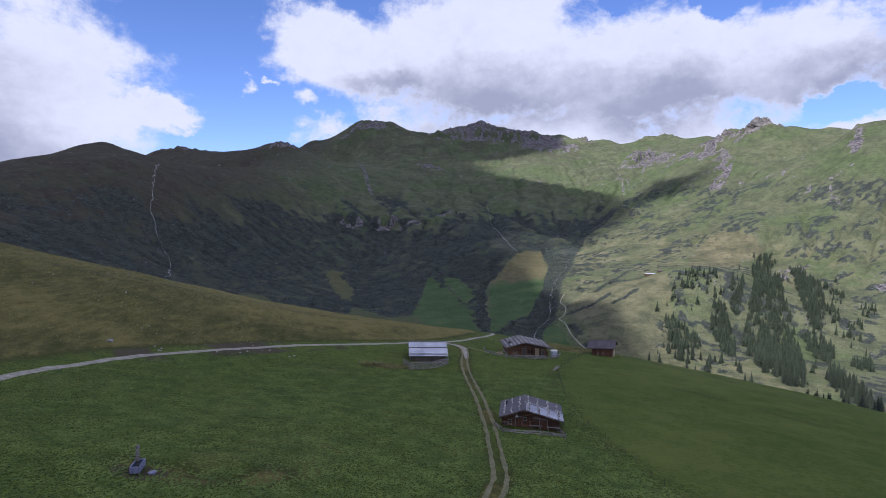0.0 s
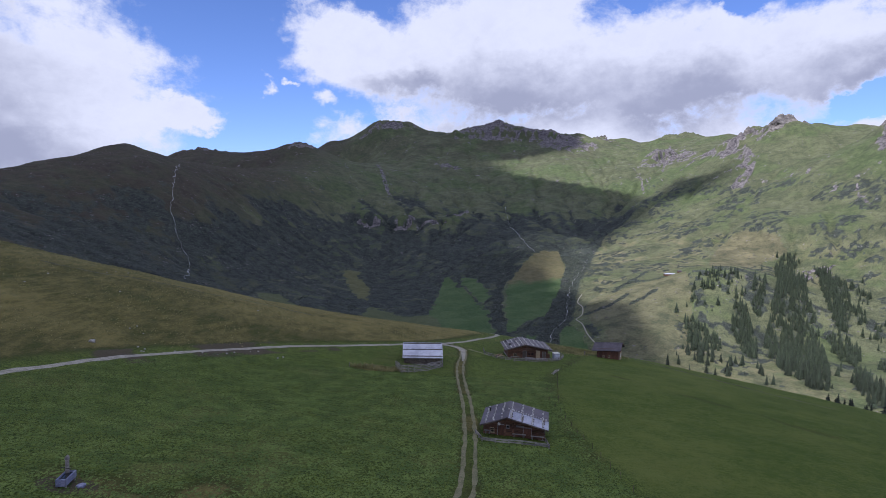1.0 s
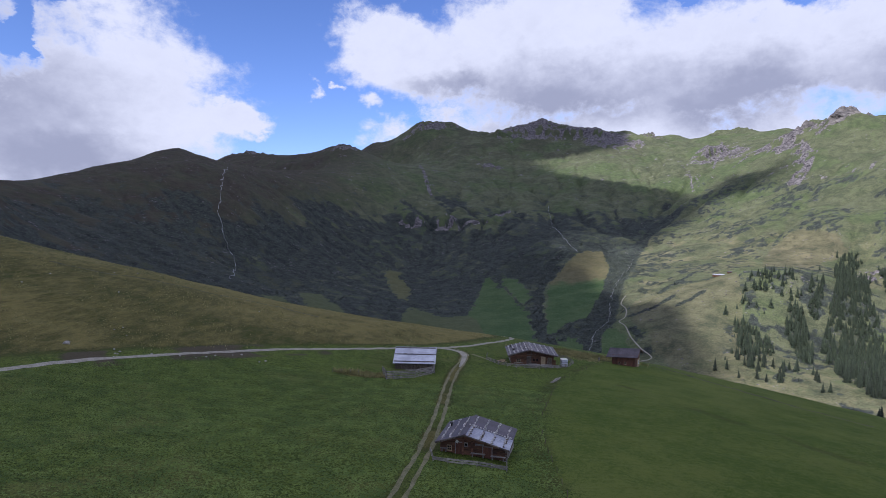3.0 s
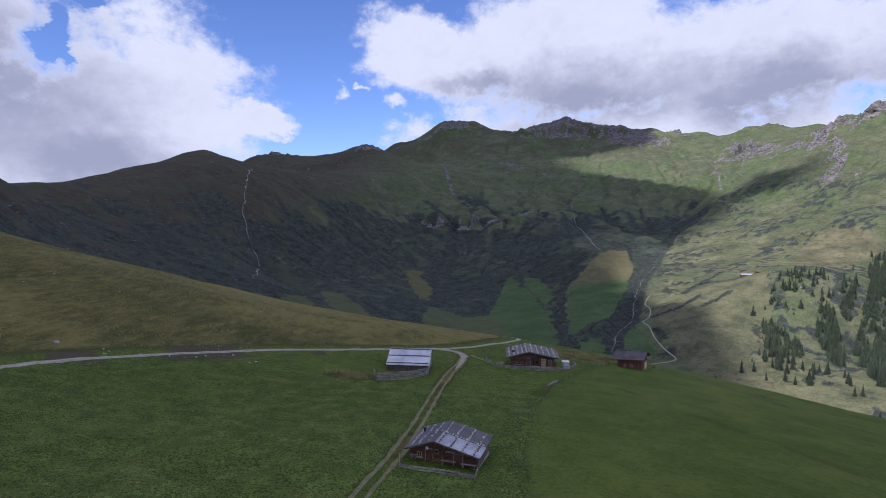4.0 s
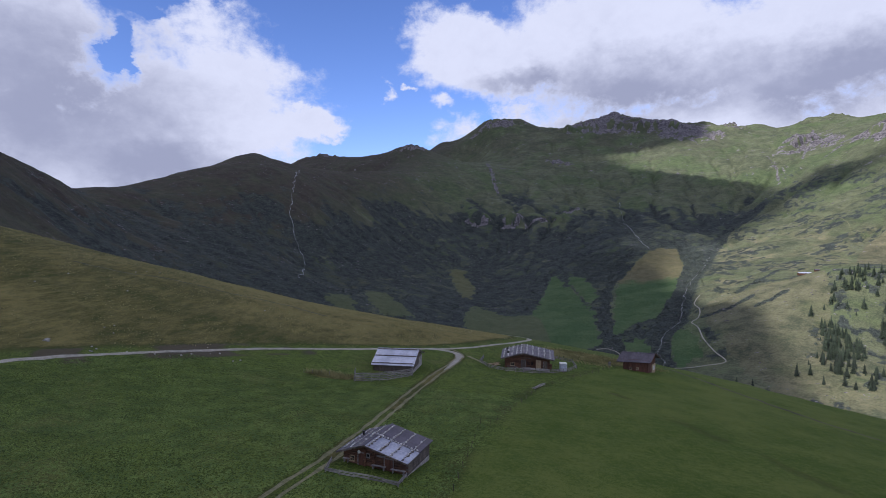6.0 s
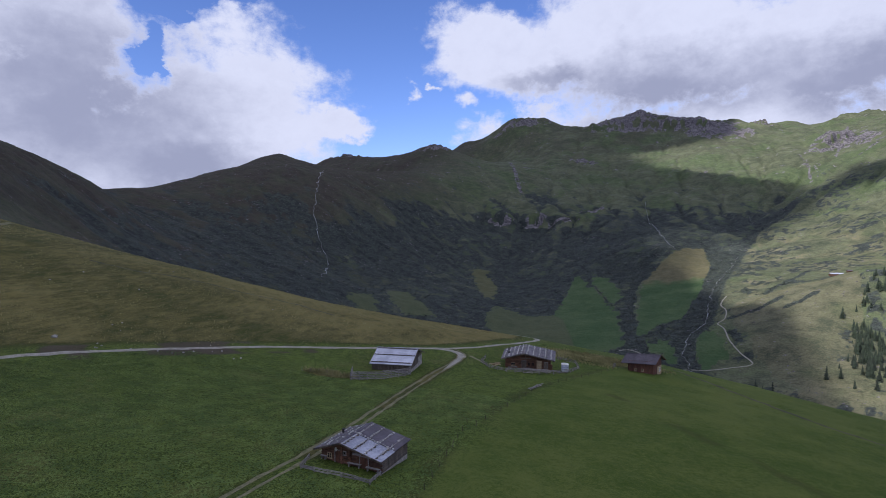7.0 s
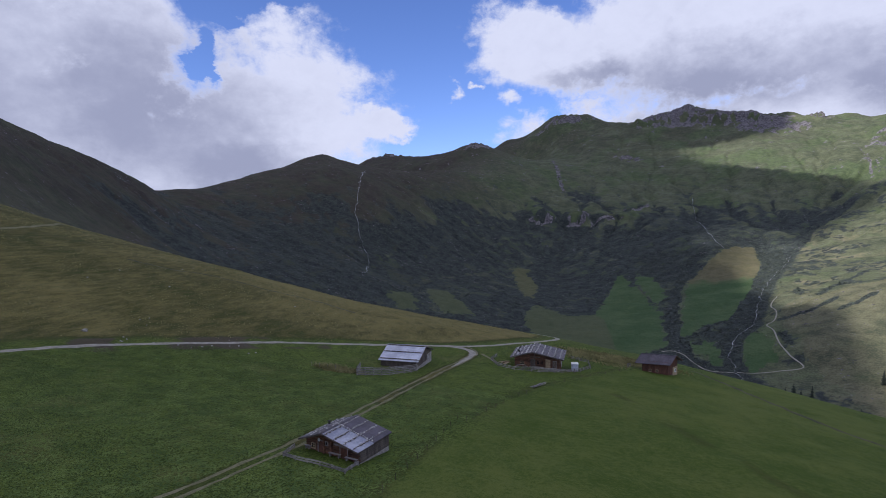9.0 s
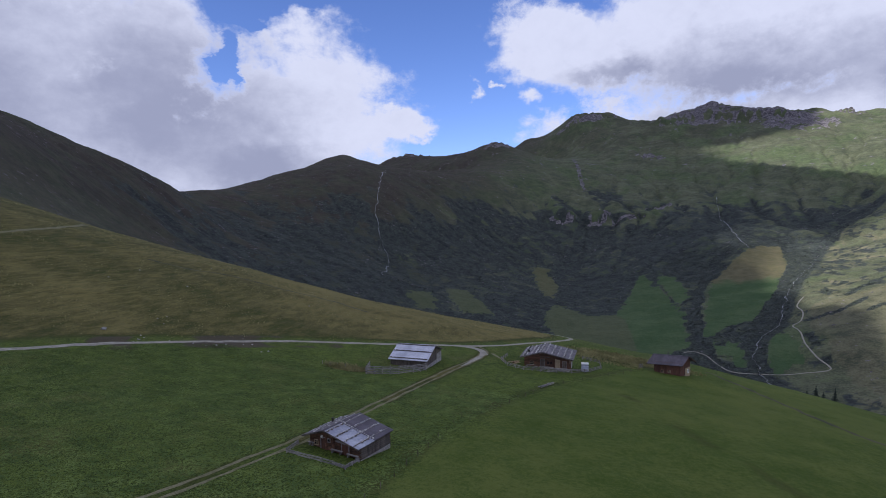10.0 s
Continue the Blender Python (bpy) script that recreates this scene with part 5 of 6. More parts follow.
# ---- the spring beside the pasture ----
def spring_pump(x, y):
    h = thing("spring_post", x, y, 0, "carved grey wooden spring post with spout", "fountain")
    bm = bmesh.new()
    made = bmesh.ops.create_cone(bm, cap_ends=True, segments=9, radius1=0.2, radius2=0.15, depth=1.9, matrix=Matrix.Translation((0, 0, 0.9)))
    part("trunk", bm, GREY_WOOD, h)
    bm = bmesh.new()
    pebble(bm, 0.24, 9, 1.3)
    bmesh.ops.translate(bm, verts=bm.verts, vec=(0, 0, 1.95))
    part("cap", bm, GREY_WOOD, h, "rounded pale top")
    bm = bmesh.new()
    beam(bm, (-0.5, -0.1, 1.15), (0.42, -0.15, 1.05), 0.07, 0.07)
    part("spout", bm, IRON, h)
    t2 = thing("trough", x + 0.35, y - 0.75, 8, "blue-grey metal trough set below the spring", "trough")
    part("basin", boxes((-0.42, -0.95, 0.25, -0.34, 0.95, 0.8), (0.34, -0.95, 0.25, 0.42, 0.95, 0.8), (-0.42, -0.95, 0.25, 0.42, -0.87, 0.8), (-0.42, 0.87, 0.25, 0.42, 0.95, 0.8), (-0.42, -0.95, 0.2, 0.42, 0.95, 0.3), soft=0.01), BLUE_TUB, t2)
    part("water", boxes((-0.34, -0.87, 0.3, 0.34, 0.87, 0.66)), GLASS, t2, "still dark water")
    for sx in (-0.34, 0.34):
        for sy in (-0.8, 0.8):
            part("leg", boxes((sx - 0.05, sy - 0.05, -0.1, sx + 0.05, sy + 0.05, 0.25)), GREY_WOOD, t2)


spring_pump(-32.6, 44.2)


def boulder(x, y, size, seed, label, mat=FIELD_STONE):
    bm = bmesh.new()
    made = bmesh.ops.create_icosphere(bm, subdivisions=2, radius=size)
    rnd = random.Random(seed)
    off = Vector((rnd.uniform(0, 99), rnd.uniform(0, 99), 0))
    for v in made["verts"]:
        v.co *= 1 + 0.5 * noise.noise(v.co * (1.3 / size) + off)
        v.co.z *= 0.7
    me = bpy.data.meshes.new("boulder")
    bm.to_mesh(me)
    bm.free()
    me.materials.append(mat)
    ob = new("boulder", me)
    ob.location = (x, y, ground(x, y) + size * 0.25)
    return tagged(ob, label, "boulder", "boulders on the pasture")


rnd = random.Random(77)
boulder(-67.3, 107.2, 0.6, 1, "pale boulder lying on the grassy slope")
boulder(-30.9, 43.3, 0.35, 2, "pale stone lying beside the spring", BLUE_TUB)
for k in range(16):
    u = rnd.random()
    boulder(-60 + 26 * u + rnd.gauss(0, 2.5), 108 + 18 * u + rnd.gauss(0, 3.0), rnd.uniform(0.12, 0.26), 10 + k, "small pale stone on the road bank")
for k in range(10):
    boulder(rnd.uniform(-110, -50), rnd.uniform(120, 190), rnd.uniform(0.15, 0.28), 40 + k, "small pale stone on the grassy slope")

# tumbled boards at the old fence
def old_boards(x, y, turn):
    h = thing("board_stack", x, y, turn, "tumbled grey fence boards lying in the grass", "boards")
    rr = random.Random(12)
    for k in range(7):
        bm = bmesh.new()
        beam(bm, (-2.6 + rr.uniform(0, 1), rr.uniform(-0.5, 0.5), 0.1 + 0.05 * k), (1.2 + rr.uniform(0, 1.6), rr.uniform(-0.5, 0.5), 0.15 + 0.06 * k), 0.16, 0.04, 0.005)
        part("board", bm, GREY_WOOD, h)


old_boards(29.8, 132.0, 65)
for k, (a, b) in enumerate((((21.3, 52), (21.2, 98)), ((22.7, 98), (30, 131)), ((31, 134), (50, 173)))):
    rail_fence("wire_fence", [a, b], "line of thin weathered pasture posts", 0.85, (), 3.8, OLD_BOARD, 0.06, 0.1, 70 + k, 9)
rail_fence("snow_fence", [(-13.5, 122.3), (-19, 121.6)], "few short grey posts in dry grass", 0.9, (), 2.2, GREY_WOOD, 0.09, 0.1, 81, 6)


# ---- roads and water ----
def ribbon(name, line, width, mat, label, category, lift=0.05, wave=0.15, step=1.5, seed=0, kind="structure", wiggle=0.0, taper=1.0):
    """A strip that follows the ground."""
    pts = [Vector(p) for p in line]
    path = []
    for i in range(len(pts) - 1):
        p0, p1, p2, p3 = pts[max(i - 1, 0)], pts[i], pts[i + 1], pts[min(i + 2, len(pts) - 1)]
        n = max(2, int((p2 - p1).length / step))
        for k in range(n):
            s = k / n
            path.append(0.5 * (2 * p1 + (p2 - p0) * s + (2 * p0 - 5 * p1 + 4 * p2 - p3) * s * s + (3 * p1 - p0 - 3 * p2 + p3) * s ** 3))
    path.append(pts[-1])
    if wiggle:
        path = [p + wiggle * Vector((noise.noise(Vector((p.x / 34, p.y / 34, seed))) + 0.5 * noise.noise(Vector((p.x / 13, p.y / 13, seed))), 0)) for p in path]
    bm = bmesh.new()
    rows = []
    cross = 4
    for i, p in enumerate(path):
        way = (path[min(i + 1, len(path) - 1)] - path[max(i - 1, 0)]).normalized()
        out = Vector((-way.y, way.x))
        row = []
        for c in range(cross + 1):
            f = c / cross * 2 - 1
            edge = max(0.12, 1 + wave * noise.noise(Vector((p.x * 0.35, p.y * 0.35, seed + 7.0 * (f > 0)))) * abs(f))
            q = p + out * (f * width / 2 * edge * (1 + (taper - 1) * max(0.0, 2 * i / len(path) - 1)))
            row.append(bm.verts.new((q.x, q.y, ground(q.x, q.y) + lift - (0.6 * lift if abs(f) == 1 else 0))))
        rows.append(row)
    for a, b in zip(rows, rows[1:]):
        for c in range(cross):
            bm.faces.new((a[c], a[c + 1], b[c + 1], b[c]))
    bmesh.ops.recalc_face_normals(bm, faces=bm.faces)
    if sum(f.normal.z for f in bm.faces) < 0:
        bmesh.ops.reverse_faces(bm, faces=bm.faces)
    me = bpy.data.meshes.new(name)
    bm.to_mesh(me)
    bm.free()
    for f in me.polygons:
        f.use_smooth = True
    me.materials.append(mat)
    return tagged(new(name, me), label, category, kind=kind)


def beside(line, off):
    out = []
    for i, p in enumerate(line):
        a, b = Vector(line[max(i - 1, 0)]), Vector(line[min(i + 1, len(line) - 1)])
        w = (b - a).normalized()
        out.append((p[0] - w.y * off, p[1] + w.x * off))
    return out


ribbon("road", ROAD, 1.65, GRAVEL, "pale gravel farm road across the pasture", "road", 0.07, 0.35, 1.2, 1)
ribbon("track_rut", beside(TRACK, 0.72), 0.56, RUT, "worn gravel wheel rut in the grass", "track", 0.045, 0.9, 0.7, 2)
ribbon("track_rut", beside(TRACK, -0.72), 0.56, RUT, "worn gravel wheel rut in the grass", "track", 0.045, 0.9, 0.7, 3)
ribbon("forecourt", [(-1.5, 163.2), (3.0, 164.0), (6.4, 162.6), (8.4, 159.4), (8.6, 154.5), (8.2, 147), (7.6, 141)], 2.0, GRAVEL, "pale gravel fork of the farm road", "road", 0.06, 0.6, 0.8, 4, taper=0.1)
ribbon("footpath", [(10.5, 160.5), (13.5, 157), (16, 153)], 0.9, RUT, "faint worn path to the farmhouse", "path", 0.05, 0.9, 0.8, 9)
ribbon("valley_road", FAR_ROAD, 2.3, GRAVEL, "narrow pale gravel road in the valley", "road", 0.9, 0.3, 6, 5)
ribbon("hill_road", HILL_ROAD, 1.5, RUT, "faint pale track cut into the grassy hill", "road", 0.12, 0.5, 1.5, 6)
for k, line in enumerate(([(541, 1245), (497, 1250), (466, 1252), (415, 1233), (367, 1203)], [(304, 1170), (331, 1204), (367, 1203)], [(849, 2122), (867, 1854), (829, 1674), (828, 1571)])):
    ribbon("hill_path", line, 1.3, RUT, "worn footpath across the grassy spur", "path", 0.8, 0.9, 5, 20 + k)
ribbon("field_ditch", [(68, 196), (72, 185), (81, 165), (87, 150), (92, 143), (101, 133)], 1.5, DITCH_AND_SHADE, "narrow overgrown ditch across the mown meadow", "ditch", 0.05, 0.9, 1.0, 31)
# a flat dark strip stands in for the shadow line under the terrace rim
ribbon("hill_bank", [(-118, 168), (-106, 173.7), (-96.3, 183), (-80, 187), (-64.1, 189), (-52, 189), (-40, 186)], 1.3, DITCH_AND_SHADE, "dark strip painted as shade under the grassy hillside bank", "bank", 0.06, 1.2, 1.0, 33, wiggle=1.5)
ribbon("waterfall", FALL_WEST, 1.25, FOAM, "thin white waterfall down a rocky gully", "waterfall", 1.4, 1.9, 6, 11, wiggle=8.0)
ribbon("waterfall", FALL_EAST, 1.2, FOAM, "thin white cascade in the shaded wall", "waterfall", 1.6, 1.9, 6, 12, wiggle=5.0)
ribbon("stream", STREAM[3:], 1.3, BECK, "white mountain stream among dark shrubs", "stream", 1.0, 1.9, 5, 13, wiggle=9.0)


# ---- trees, shrubs and herbs ----
def tri_mesh(name, verts, tris, mats, index=None):
    me = bpy.data.meshes.new(name)
    me.vertices.add(len(verts))
    me.vertices.foreach_set("co", np.asarray(verts, np.float32).ravel())
    me.loops.add(len(tris) * 3)
    me.loops.foreach_set("vertex_index", np.asarray(tris, np.int32).ravel())
    me.polygons.add(len(tris))
    me.polygons.foreach_set("loop_start", (np.arange(len(tris)) * 3).astype(np.int32))
    for m in mats:
        me.materials.append(m)
    if index is not None:
        me.polygons.foreach_set("material_index", np.asarray(index, np.int32))
    me.update(calc_edges=True)
    return me


def crown_shape(seed, tall=1.0, wide=0.2):
    """Tiers of drooping boughs round a stem, one unit high, with a thin dense core."""
    r = random.Random(seed)
    verts, tris = [], []
    tiers = 15
    for k in range(tiers):
        f = k / (tiers - 1)
        z = 0.08 + 0.88 * f ** 0.92
        reach = wide * (1 - f) ** 0.82 * r.uniform(0.82, 1.12) + 0.012
        n = 9 if f < 0.6 else 6
        a0 = r.uniform(0, 6.28)
        for b in range(n):
            if r.random() < 0.07:
                continue
            a = a0 + 6.283 * b / n + r.uniform(-0.25, 0.25)
            q = reach * r.uniform(0.65, 1.15)
            half = 0.62 * 6.283 * q / n + 0.006
            drop = q * r.uniform(0.30, 0.62)
            ca, sa = math.cos(a), math.sin(a)
            i = len(verts)
            verts += [(0, 0, z + 0.035), (ca * q * 0.6 - sa * half, sa * q * 0.6 + ca * half, z - drop * 0.55), (ca * q, sa * q, z - drop), (ca * q * 0.6 + sa * half, sa * q * 0.6 - ca * half, z - drop * 0.55)]
            tris += [(i, i + 1, i + 2), (i, i + 2, i + 3)]
    i = len(verts)
    verts += [(0.45 * wide * math.cos(c), 0.45 * wide * math.sin(c), 0.06) for c in (0, 1.26, 2.51, 3.77, 5.03)] + [(0, 0, 1.0)]
    tris += [(i + c, i + (c + 1) % 5, i + 5) for c in range(5)]
    return np.array(verts) * (1, 1, tall), np.array(tris)


def trunk_shape():
    verts, tris = [], []
    for z, r in ((-0.06, 0.022), (0.12, 0.016), (0.55, 0.009)):
        verts += [(r * math.cos(a), r * math.sin(a), z) for a in (0, 1.26, 2.51, 3.77, 5.03)]
    for k in (0, 5):
        for c in range(5):
            d = (c + 1) % 5
            tris += [(k + c, k + d, k + 5 + d), (k + c, k + 5 + d, k + 5 + c)]
    return np.array(verts), np.array(tris)


CROWNS = [crown_shape(200 + k, 1.0, (0.21, 0.25, 0.28, 0.19, 0.235)[k]) for k in range(5)]
CROWN_MESHES = [tri_mesh("crown", v, f, [NEEDLE]) for v, f in CROWNS]
TRUNK_V, TRUNK_F = trunk_shape()
TRUNK_MESH = tri_mesh("trunk", TRUNK_V, TRUNK_F, [BARK])


def spruce(x, y, tall, kind, turn, label, group):
    ob = new("spruce")
    ob.matrix_basis = pose(x, y, ground(x, y) - 0.1, 0, 0, turn)
    ob.empty_display_size = 0.5
    tagged(ob, label, "spruce tree", group)
    put("trunk", TRUNK_MESH, ob, Matrix.Scale(tall, 4))
    put("crown", CROWN_MESHES[kind], ob, Matrix.Scale(tall, 4))
    return ob


def scatter(name, shapes, rows, mats, label, category):
    """Many small plants in one mesh: rows of x, y, z, size, height factor, turn, shape."""
    vs, fs, ms, base = [], [], [], 0
    for x, y, z, s, h, a, k in rows:
        v, f = shapes[int(k)]
        c, d = math.cos(a), math.sin(a)
        vs.append(np.c_[(v[:, 0] * c - v[:, 1] * d) * s + x, (v[:, 0] * d + v[:, 1] * c) * s + y, v[:, 2] * s * h + z])
        fs.append(f + base)
        base += len(v)
    return tagged(new(name, tri_mesh(name, np.concatenate(vs), np.concatenate(fs), mats)), label, category, kind="stuff")


def leaf_clump(seed, leaves, flat=0.75, size=0.34):
    """A shrub one unit across: many leaf sprays over a dome."""
    r = random.Random(seed)
    verts, tris = [], []
    for k in range(leaves):
        a, u = r.uniform(0, 6.283), r.random() ** 0.7
        e = math.acos(u) if r.random() < 0.9 else 1.5
        rad = 0.5 * r.uniform(0.6, 1.05)
        c = Vector((rad * math.sin(e) * math.cos(a), rad * math.sin(e) * math.sin(a), rad * math.cos(e) * 2 * flat * 0.9 + 0.02))
        n = Vector((c.x + r.gauss(0, 0.25), c.y + r.gauss(0, 0.25), c.z * 0.6 + 0.15)).normalized()
        t1 = n.orthogonal().normalized()
        t1.rotate(Matrix.Rotation(r.uniform(0, 6.28), 3, n))
        t2 = n.cross(t1)
        s = size * r.uniform(0.6, 1.2)
        i = len(verts)
        verts += [tuple(c + t1 * s * 0.6), tuple(c - t1 * s * 0.35 + t2 * s * 0.45), tuple(c - t1 * s * 0.35 - t2 * s * 0.45)]
        tris.append((i, i + 1, i + 2))
    return np.array(verts), np.array(tris)


def grass_tuft(seed, blades, wide, lean=0.5):
    r = random.Random(seed)
    verts, tris = [], []
    for k in range(blades):
        a = r.uniform(0, 6.283)
        px, py = r.gauss(0, 0.14), r.gauss(0, 0.14)
        h = r.uniform(0.55, 1.0)
        i = len(verts)
        verts += [(px - wide * math.sin(a), py + wide * math.cos(a), -0.03), (px + wide * math.sin(a), py - wide * math.cos(a), -0.03),
                  (px + lean * h * math.cos(a) * r.uniform(0.3, 1), py + lean * h * math.sin(a) * r.uniform(0.3, 1), h)]
        tris.append((i, i + 1, i + 2))
    return np.array(verts), np.array(tris)


def dock_plant(seed):
    """A low rosette of broad leaves."""
    r = random.Random(seed)
    verts, tris = [], []
    for k in range(3):
        a = r.uniform(0, 6.283)
        q, w = r.uniform(0.4, 0.65), r.uniform(0.2, 0.3)
        c, s = math.cos(a), math.sin(a)
        i = len(verts)
        h = r.uniform(0.08, 0.28)
        verts += [(0, 0, 0.02), (c * q * 0.6 - s * w, s * q * 0.6 + c * w, h), (c * q, s * q, h * 0.7), (c * q * 0.6 + s * w, s * q * 0.6 - c * w, h)]
        tris += [(i, i + 1, i + 2), (i, i + 2, i + 3)]
    return np.array(verts), np.array(tris)


def heights(xs, ys):
    return np.array([ground(x, y) for x, y in zip(xs, ys)])


def spread(count, x0, x1, y0, y1, share, seed):
    """Random places, kept by a share between 0 and 1."""
    g = np.random.default_rng(seed)
    x, y = g.uniform(x0, x1, count), g.uniform(y0, y1, count)
    keep = g.random(count) < share(x, y)
    return x[keep], y[keep], g


# spruces on the spur: the nearest as trees of their own, the rest as a wood
LONE = [(566, 1174), (559, 1136), (542, 1140), (575, 1187), (581, 1148), (609, 1178), (625, 1199), (599, 1116), (594, 1154), (664, 1204), (814, 1366), (627, 1114), (610, 1105), (636, 1178),
        (476, 1070), (427, 929), (398, 840), (378, 873), (463, 870), (443, 817), (471, 819), (479, 777), (626, 838), (653, 868), (812, 1030), (820, 1021), (846, 1010), (954, 1231), (987, 1263), (587, 1034)]
wx_, wy_, rng = spread(26000, 370, 1010, 640, 1500, lambda x, y: wooded(x, y) * 0.46, 5)
wx_, wy_ = np.r_[wx_, [p[0] for p in LONE]], np.r_[wy_, [p[1] for p in LONE]]
order = np.argsort(np.hypot(wx_ - 22, wy_ - 4))
wx_, wy_ = wx_[order], wy_[order]
tall = rng.uniform(11, 21, len(wx_)) * np.where(rng.random(len(wx_)) < 0.15, 0.5, 1.0)
for k in range(min(260, len(wx_))):
    big = "tall dark" if tall[k] > 18 else "slender dark" if tall[k] > 12 else "young dark"
    spruce(wx_[k], wy_[k], tall[k], k % 5, rng.uniform(0, 360), big + " spruce growing on the sunny grass slope", "spruces on the slope")
rest = range(260, len(wx_))
WOOD_SHAPES = [(np.concatenate([v, TRUNK_V]), np.concatenate([f, TRUNK_F + len(v)])) for v, f in CROWNS]
if len(rest):
    scatter("spruce_wood", WOOD_SHAPES, [(wx_[k], wy_[k], ground(wx_[k], wy_[k]), tall[k], 1.0, rng.uniform(0, 6.28), k % 5) for k in rest], [NEEDLE], "dense dark spruce wood on the spur", "wood")
# lone spruces on the slope below the alp's edge
ROW = [(188, 256, 11), (191, 259, 13), (194, 258, 12), (190, 253, 10), (198, 262, 15), (196, 255, 12), (201, 258, 14), (205, 262, 15), (209, 259, 13), (206, 254, 13), (214, 261, 16), (218, 258, 15),
       (222, 262, 20), (220, 252, 17), (227, 258, 21), (232, 262, 22), (131, 331, 19), (134, 330, 16.5), (140, 334, 21), (159, 327, 15), (164, 330, 14), (124, 318, 13), (196, 285, 14), (203, 287, 12), (150, 262, 4), (156, 258, 4)]
for k, (x, y, h) in enumerate(ROW):
    spruce(x, y, h, k % 5, 50 * k, "dark spruce below the edge of the meadow", "spruces below the meadow")

# shrubs on wall, banks and spur
BUSHES = [leaf_clump(300 + k, 16, 0.62, 0.42) for k in range(5)]


def bush_rows(count, x0, x1, y0, y1, key, size, seed):
    g = np.random.default_rng(seed)
    x, y = g.uniform(x0, x1, count), g.uniform(y0, y1, count)
    z, alp = form(x, y)
    keep = g.random(count) < np.clip(land_cover(x, y, z, alp)[0][:, 0] * (1 - alp), 0, 1) ** key
    x, y = x[keep], y[keep]
    z = heights(x, y)
    s = size * g.uniform(0.6, 1.5, len(x))
    return np.c_[x, y, z - 0.1 * s, s, g.uniform(0.45, 0.8, len(x)), g.uniform(0, 6.28, len(x)), g.integers(0, 5, len(x))]


scatter("alder_scrub", BUSHES, bush_rows(11000, -1000, 480, 950, 2350, 1.2, 5.0, 11), [ALDER], "dark alder scrub covering the shaded wall", "scrub")
scatter("juniper_scrub", BUSHES, bush_rows(14000, 330, 1250, 800, 2100, 1.0, 3.2, 12), [JUNIPER], "low juniper scrub dotting the sunny spur", "scrub")
scatter("stream_scrub", BUSHES, bush_rows(9000, 100, 480, 900, 1800, 1.0, 4.2, 13), [ALDER], "dark scrub along the valley streams", "scrub")

# herbs and tufts on the alp
DOCKS = [dock_plant(400 + k) for k in range(5)]
TUFTS = [grass_tuft(500 + k, 7, 0.05) for k in range(5)]


def alp_rows(count, x0, x1, y0, y1, share, size, seed):
    x, y, g = spread(count, x0, x1, y0, y1, share, seed)
    s = size * g.uniform(0.6, 1.5, len(x))
    return np.c_[x, y, heights(x, y), s, g.uniform(0.7, 1.2, len(x)), g.uniform(0, 6.28, len(x)), g.integers(0, 5, len(x))]


def pasture(x, y):
    clear = smooth(near_line(x, y, TRACK), 0.9, 1.5) * smooth(near_line(x, y, ROAD), 1.8, 2.6)
    patch = 0.55 + 0.45 * smooth(fbm(x, y, 9, 3, 41), -0.35, 0.3)
    hut = (np.abs(x - 10.5) < 5.4) & (y > 71) & (y < 83.5)
    return clear * patch * (x < side(FENCE, y)) * (x > side(ROAD, y) + 1) * ~hut


def herb_share(x, y):
    return pasture(x, y) * (0.6 + 0.4 * smooth(fbm(x, y, 11, 3, 44), -0.3, 0.3))


scatter("dock_herbs", DOCKS, alp_rows(150000, -62, 30, 28, 120, herb_share, 0.27, 21), [HERB], "broad-leaved herbs growing through the pasture", "herbs")
scatter("fence_herbs", DOCKS, alp_rows(9000, 19, 52, 40, 172, lambda x, y: (1 - smooth(np.abs(x + 0.8 - side(FENCE, y)), 0.2, np.maximum(1.0, 2.0 + 1.2 * fbm(x, y, 12, 2, 43)))) * 0.8, 0.28, 22), [HERB], "rank herbs along the old fence line", "herbs")
scatter("hill_tufts", TUFTS, alp_rows(30000, -230, 30, 100, 300, lambda x, y: (x < side(ROAD, y) - 2.5) * smooth(fbm(x, y * 1.8, 30, 3, 95), -0.3, 0.4), 0.38, 23), [BENT], "bleached grass tufts on the hillside", "grass")
scatter("dry_tufts", TUFTS, alp_rows(9000, -24, -4, 117, 128, lambda x, y: spot(x, y, -12.5, 122.5, 6.5, 2.2) * 0.22, 0.8, 24), [BENT], "tall straw-coloured grass beside the barn pen", "grass")
scatter("edge_tufts", TUFTS, alp_rows(16000, 18, 75, 150, 215, lambda x, y: spot(x, y, 44, 184, 20, 12) * (np.hypot(x - 56, y - 175) > 7), 0.6, 25), [BENT], "bleached grass tufts at the meadow's edge", "grass")


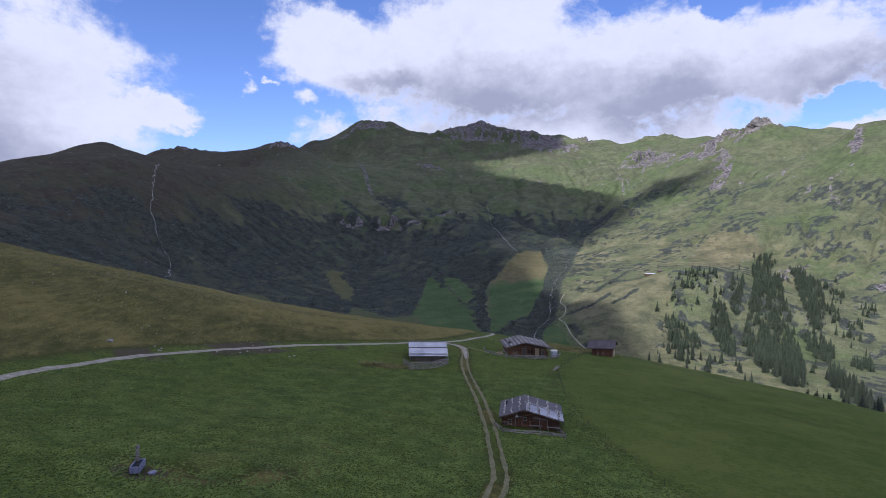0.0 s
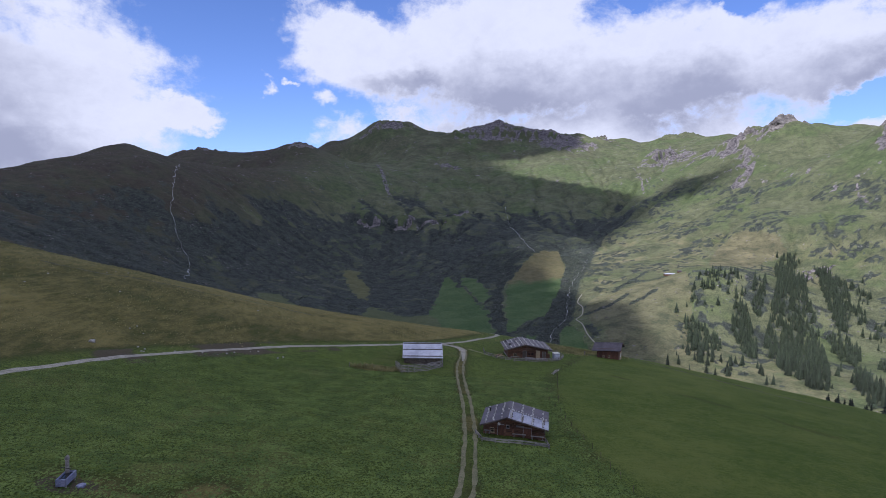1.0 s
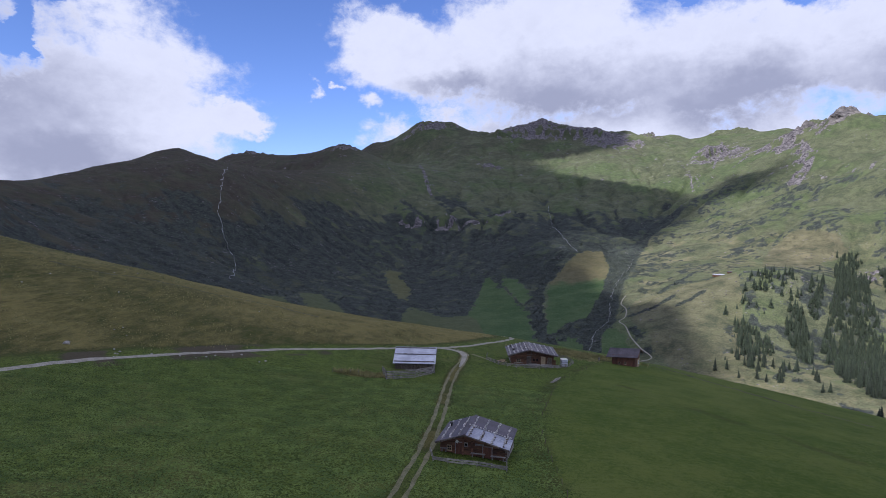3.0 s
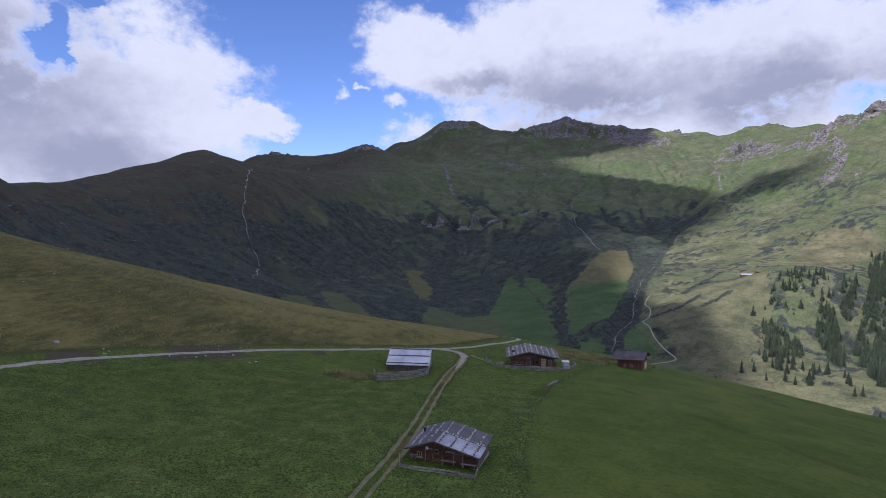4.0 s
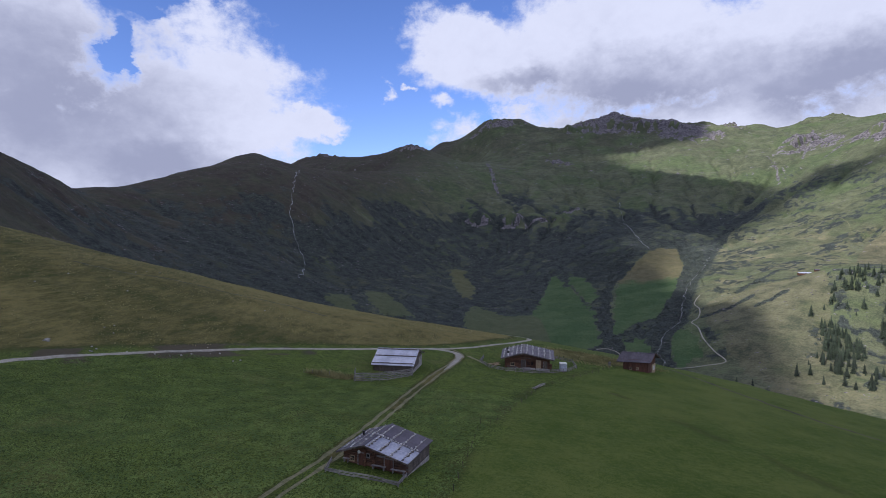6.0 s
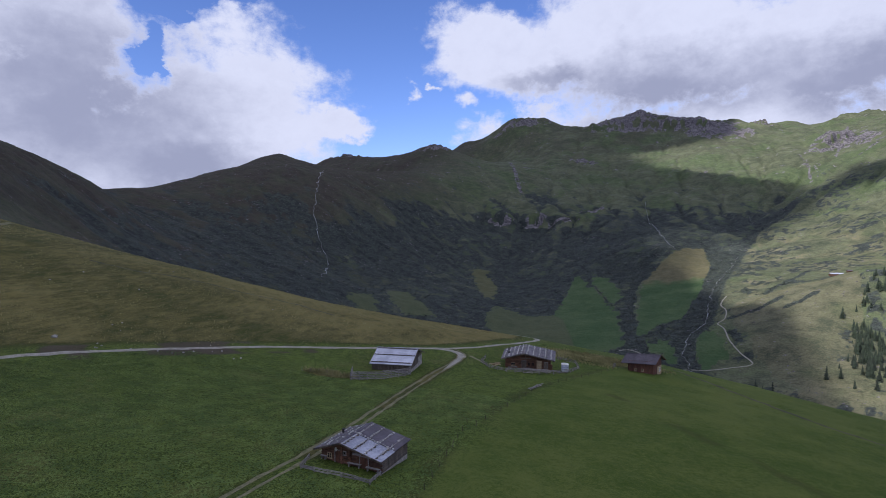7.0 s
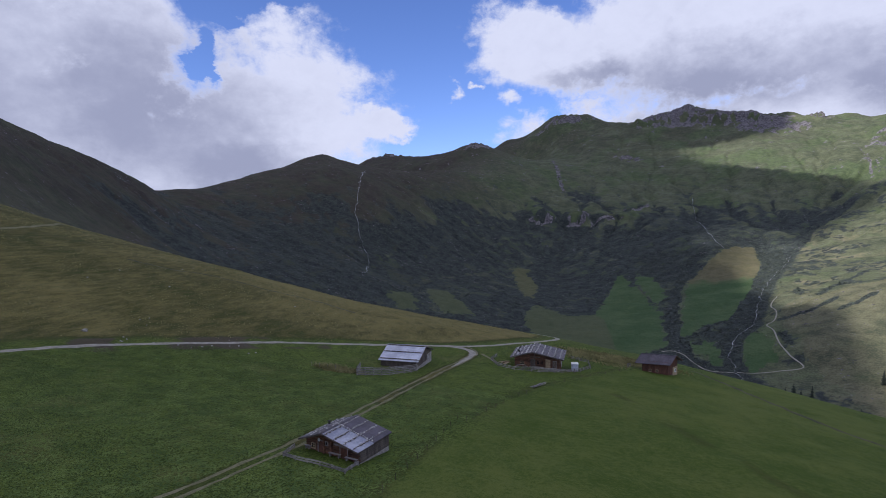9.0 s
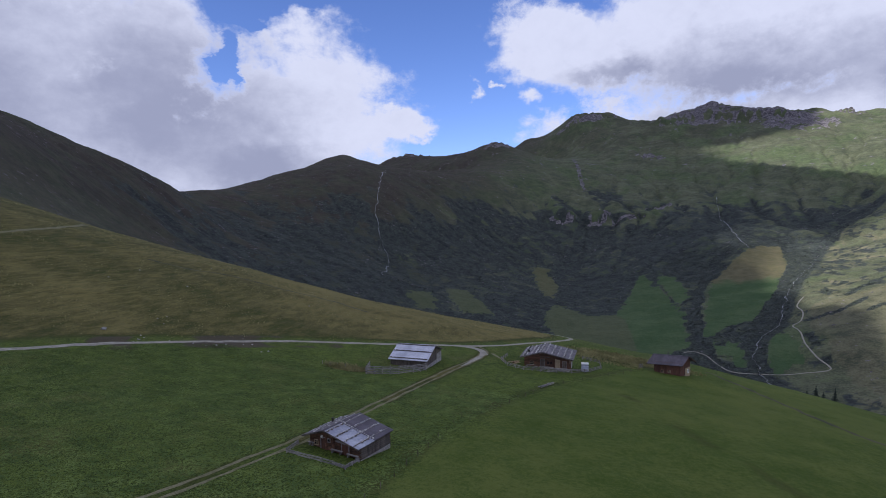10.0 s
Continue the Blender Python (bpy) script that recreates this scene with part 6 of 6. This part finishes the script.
# ---- crags on the crest ----
def crag(x, y, wide, high, seed, label, turn=0.0, deep=0.6):
    bm = bmesh.new()
    bmesh.ops.create_icosphere(bm, subdivisions=4, radius=1.0)
    off = Vector((seed * 3.1, seed * 1.7, 0))
    for v in bm.verts:
        n = v.co.copy()
        r = 1 + 0.22 * noise.noise(n * 1.6 + off) + 0.22 * abs(noise.noise(n * 4.0 + off)) + 0.12 * noise.noise(n * 9.0 + off)
        steps = 0.05 * math.sin(9 * n.z + 3 * noise.noise(n * 2 + off))
        slope = 1.35 - 0.6 * n.z
        v.co = Vector((n.x * wide * slope * (r + steps), n.y * wide * deep * slope * (r + steps), n.z * high * r))
    me = bpy.data.meshes.new("crag")
    bm.to_mesh(me)
    bm.free()
    me.materials.append(CRAG)
    ob = new("crag", me)
    ob.matrix_basis = pose(x, y, ground(x, y) - 0.5 * high, 0, 0, turn)
    return tagged(ob, label, "rock", "crags on the crest")


for k, (x, y, w, h, turn) in enumerate([(1520, 2470, 38, 48, 20), (1552, 2462, 28, 32, 0), (1436, 2565, 26, 44, 0), (1455, 2560, 18, 22, 30), (1040, 3490, 13, 20, 0), (1060, 3494, 11, 17, 0), (1082, 3494, 15, 15, 0), (1622, 2462, 14, 15, 0)]):
    crag(x, y, w, h, k + 1, "grey weathered crag standing on the grassy crest", turn)


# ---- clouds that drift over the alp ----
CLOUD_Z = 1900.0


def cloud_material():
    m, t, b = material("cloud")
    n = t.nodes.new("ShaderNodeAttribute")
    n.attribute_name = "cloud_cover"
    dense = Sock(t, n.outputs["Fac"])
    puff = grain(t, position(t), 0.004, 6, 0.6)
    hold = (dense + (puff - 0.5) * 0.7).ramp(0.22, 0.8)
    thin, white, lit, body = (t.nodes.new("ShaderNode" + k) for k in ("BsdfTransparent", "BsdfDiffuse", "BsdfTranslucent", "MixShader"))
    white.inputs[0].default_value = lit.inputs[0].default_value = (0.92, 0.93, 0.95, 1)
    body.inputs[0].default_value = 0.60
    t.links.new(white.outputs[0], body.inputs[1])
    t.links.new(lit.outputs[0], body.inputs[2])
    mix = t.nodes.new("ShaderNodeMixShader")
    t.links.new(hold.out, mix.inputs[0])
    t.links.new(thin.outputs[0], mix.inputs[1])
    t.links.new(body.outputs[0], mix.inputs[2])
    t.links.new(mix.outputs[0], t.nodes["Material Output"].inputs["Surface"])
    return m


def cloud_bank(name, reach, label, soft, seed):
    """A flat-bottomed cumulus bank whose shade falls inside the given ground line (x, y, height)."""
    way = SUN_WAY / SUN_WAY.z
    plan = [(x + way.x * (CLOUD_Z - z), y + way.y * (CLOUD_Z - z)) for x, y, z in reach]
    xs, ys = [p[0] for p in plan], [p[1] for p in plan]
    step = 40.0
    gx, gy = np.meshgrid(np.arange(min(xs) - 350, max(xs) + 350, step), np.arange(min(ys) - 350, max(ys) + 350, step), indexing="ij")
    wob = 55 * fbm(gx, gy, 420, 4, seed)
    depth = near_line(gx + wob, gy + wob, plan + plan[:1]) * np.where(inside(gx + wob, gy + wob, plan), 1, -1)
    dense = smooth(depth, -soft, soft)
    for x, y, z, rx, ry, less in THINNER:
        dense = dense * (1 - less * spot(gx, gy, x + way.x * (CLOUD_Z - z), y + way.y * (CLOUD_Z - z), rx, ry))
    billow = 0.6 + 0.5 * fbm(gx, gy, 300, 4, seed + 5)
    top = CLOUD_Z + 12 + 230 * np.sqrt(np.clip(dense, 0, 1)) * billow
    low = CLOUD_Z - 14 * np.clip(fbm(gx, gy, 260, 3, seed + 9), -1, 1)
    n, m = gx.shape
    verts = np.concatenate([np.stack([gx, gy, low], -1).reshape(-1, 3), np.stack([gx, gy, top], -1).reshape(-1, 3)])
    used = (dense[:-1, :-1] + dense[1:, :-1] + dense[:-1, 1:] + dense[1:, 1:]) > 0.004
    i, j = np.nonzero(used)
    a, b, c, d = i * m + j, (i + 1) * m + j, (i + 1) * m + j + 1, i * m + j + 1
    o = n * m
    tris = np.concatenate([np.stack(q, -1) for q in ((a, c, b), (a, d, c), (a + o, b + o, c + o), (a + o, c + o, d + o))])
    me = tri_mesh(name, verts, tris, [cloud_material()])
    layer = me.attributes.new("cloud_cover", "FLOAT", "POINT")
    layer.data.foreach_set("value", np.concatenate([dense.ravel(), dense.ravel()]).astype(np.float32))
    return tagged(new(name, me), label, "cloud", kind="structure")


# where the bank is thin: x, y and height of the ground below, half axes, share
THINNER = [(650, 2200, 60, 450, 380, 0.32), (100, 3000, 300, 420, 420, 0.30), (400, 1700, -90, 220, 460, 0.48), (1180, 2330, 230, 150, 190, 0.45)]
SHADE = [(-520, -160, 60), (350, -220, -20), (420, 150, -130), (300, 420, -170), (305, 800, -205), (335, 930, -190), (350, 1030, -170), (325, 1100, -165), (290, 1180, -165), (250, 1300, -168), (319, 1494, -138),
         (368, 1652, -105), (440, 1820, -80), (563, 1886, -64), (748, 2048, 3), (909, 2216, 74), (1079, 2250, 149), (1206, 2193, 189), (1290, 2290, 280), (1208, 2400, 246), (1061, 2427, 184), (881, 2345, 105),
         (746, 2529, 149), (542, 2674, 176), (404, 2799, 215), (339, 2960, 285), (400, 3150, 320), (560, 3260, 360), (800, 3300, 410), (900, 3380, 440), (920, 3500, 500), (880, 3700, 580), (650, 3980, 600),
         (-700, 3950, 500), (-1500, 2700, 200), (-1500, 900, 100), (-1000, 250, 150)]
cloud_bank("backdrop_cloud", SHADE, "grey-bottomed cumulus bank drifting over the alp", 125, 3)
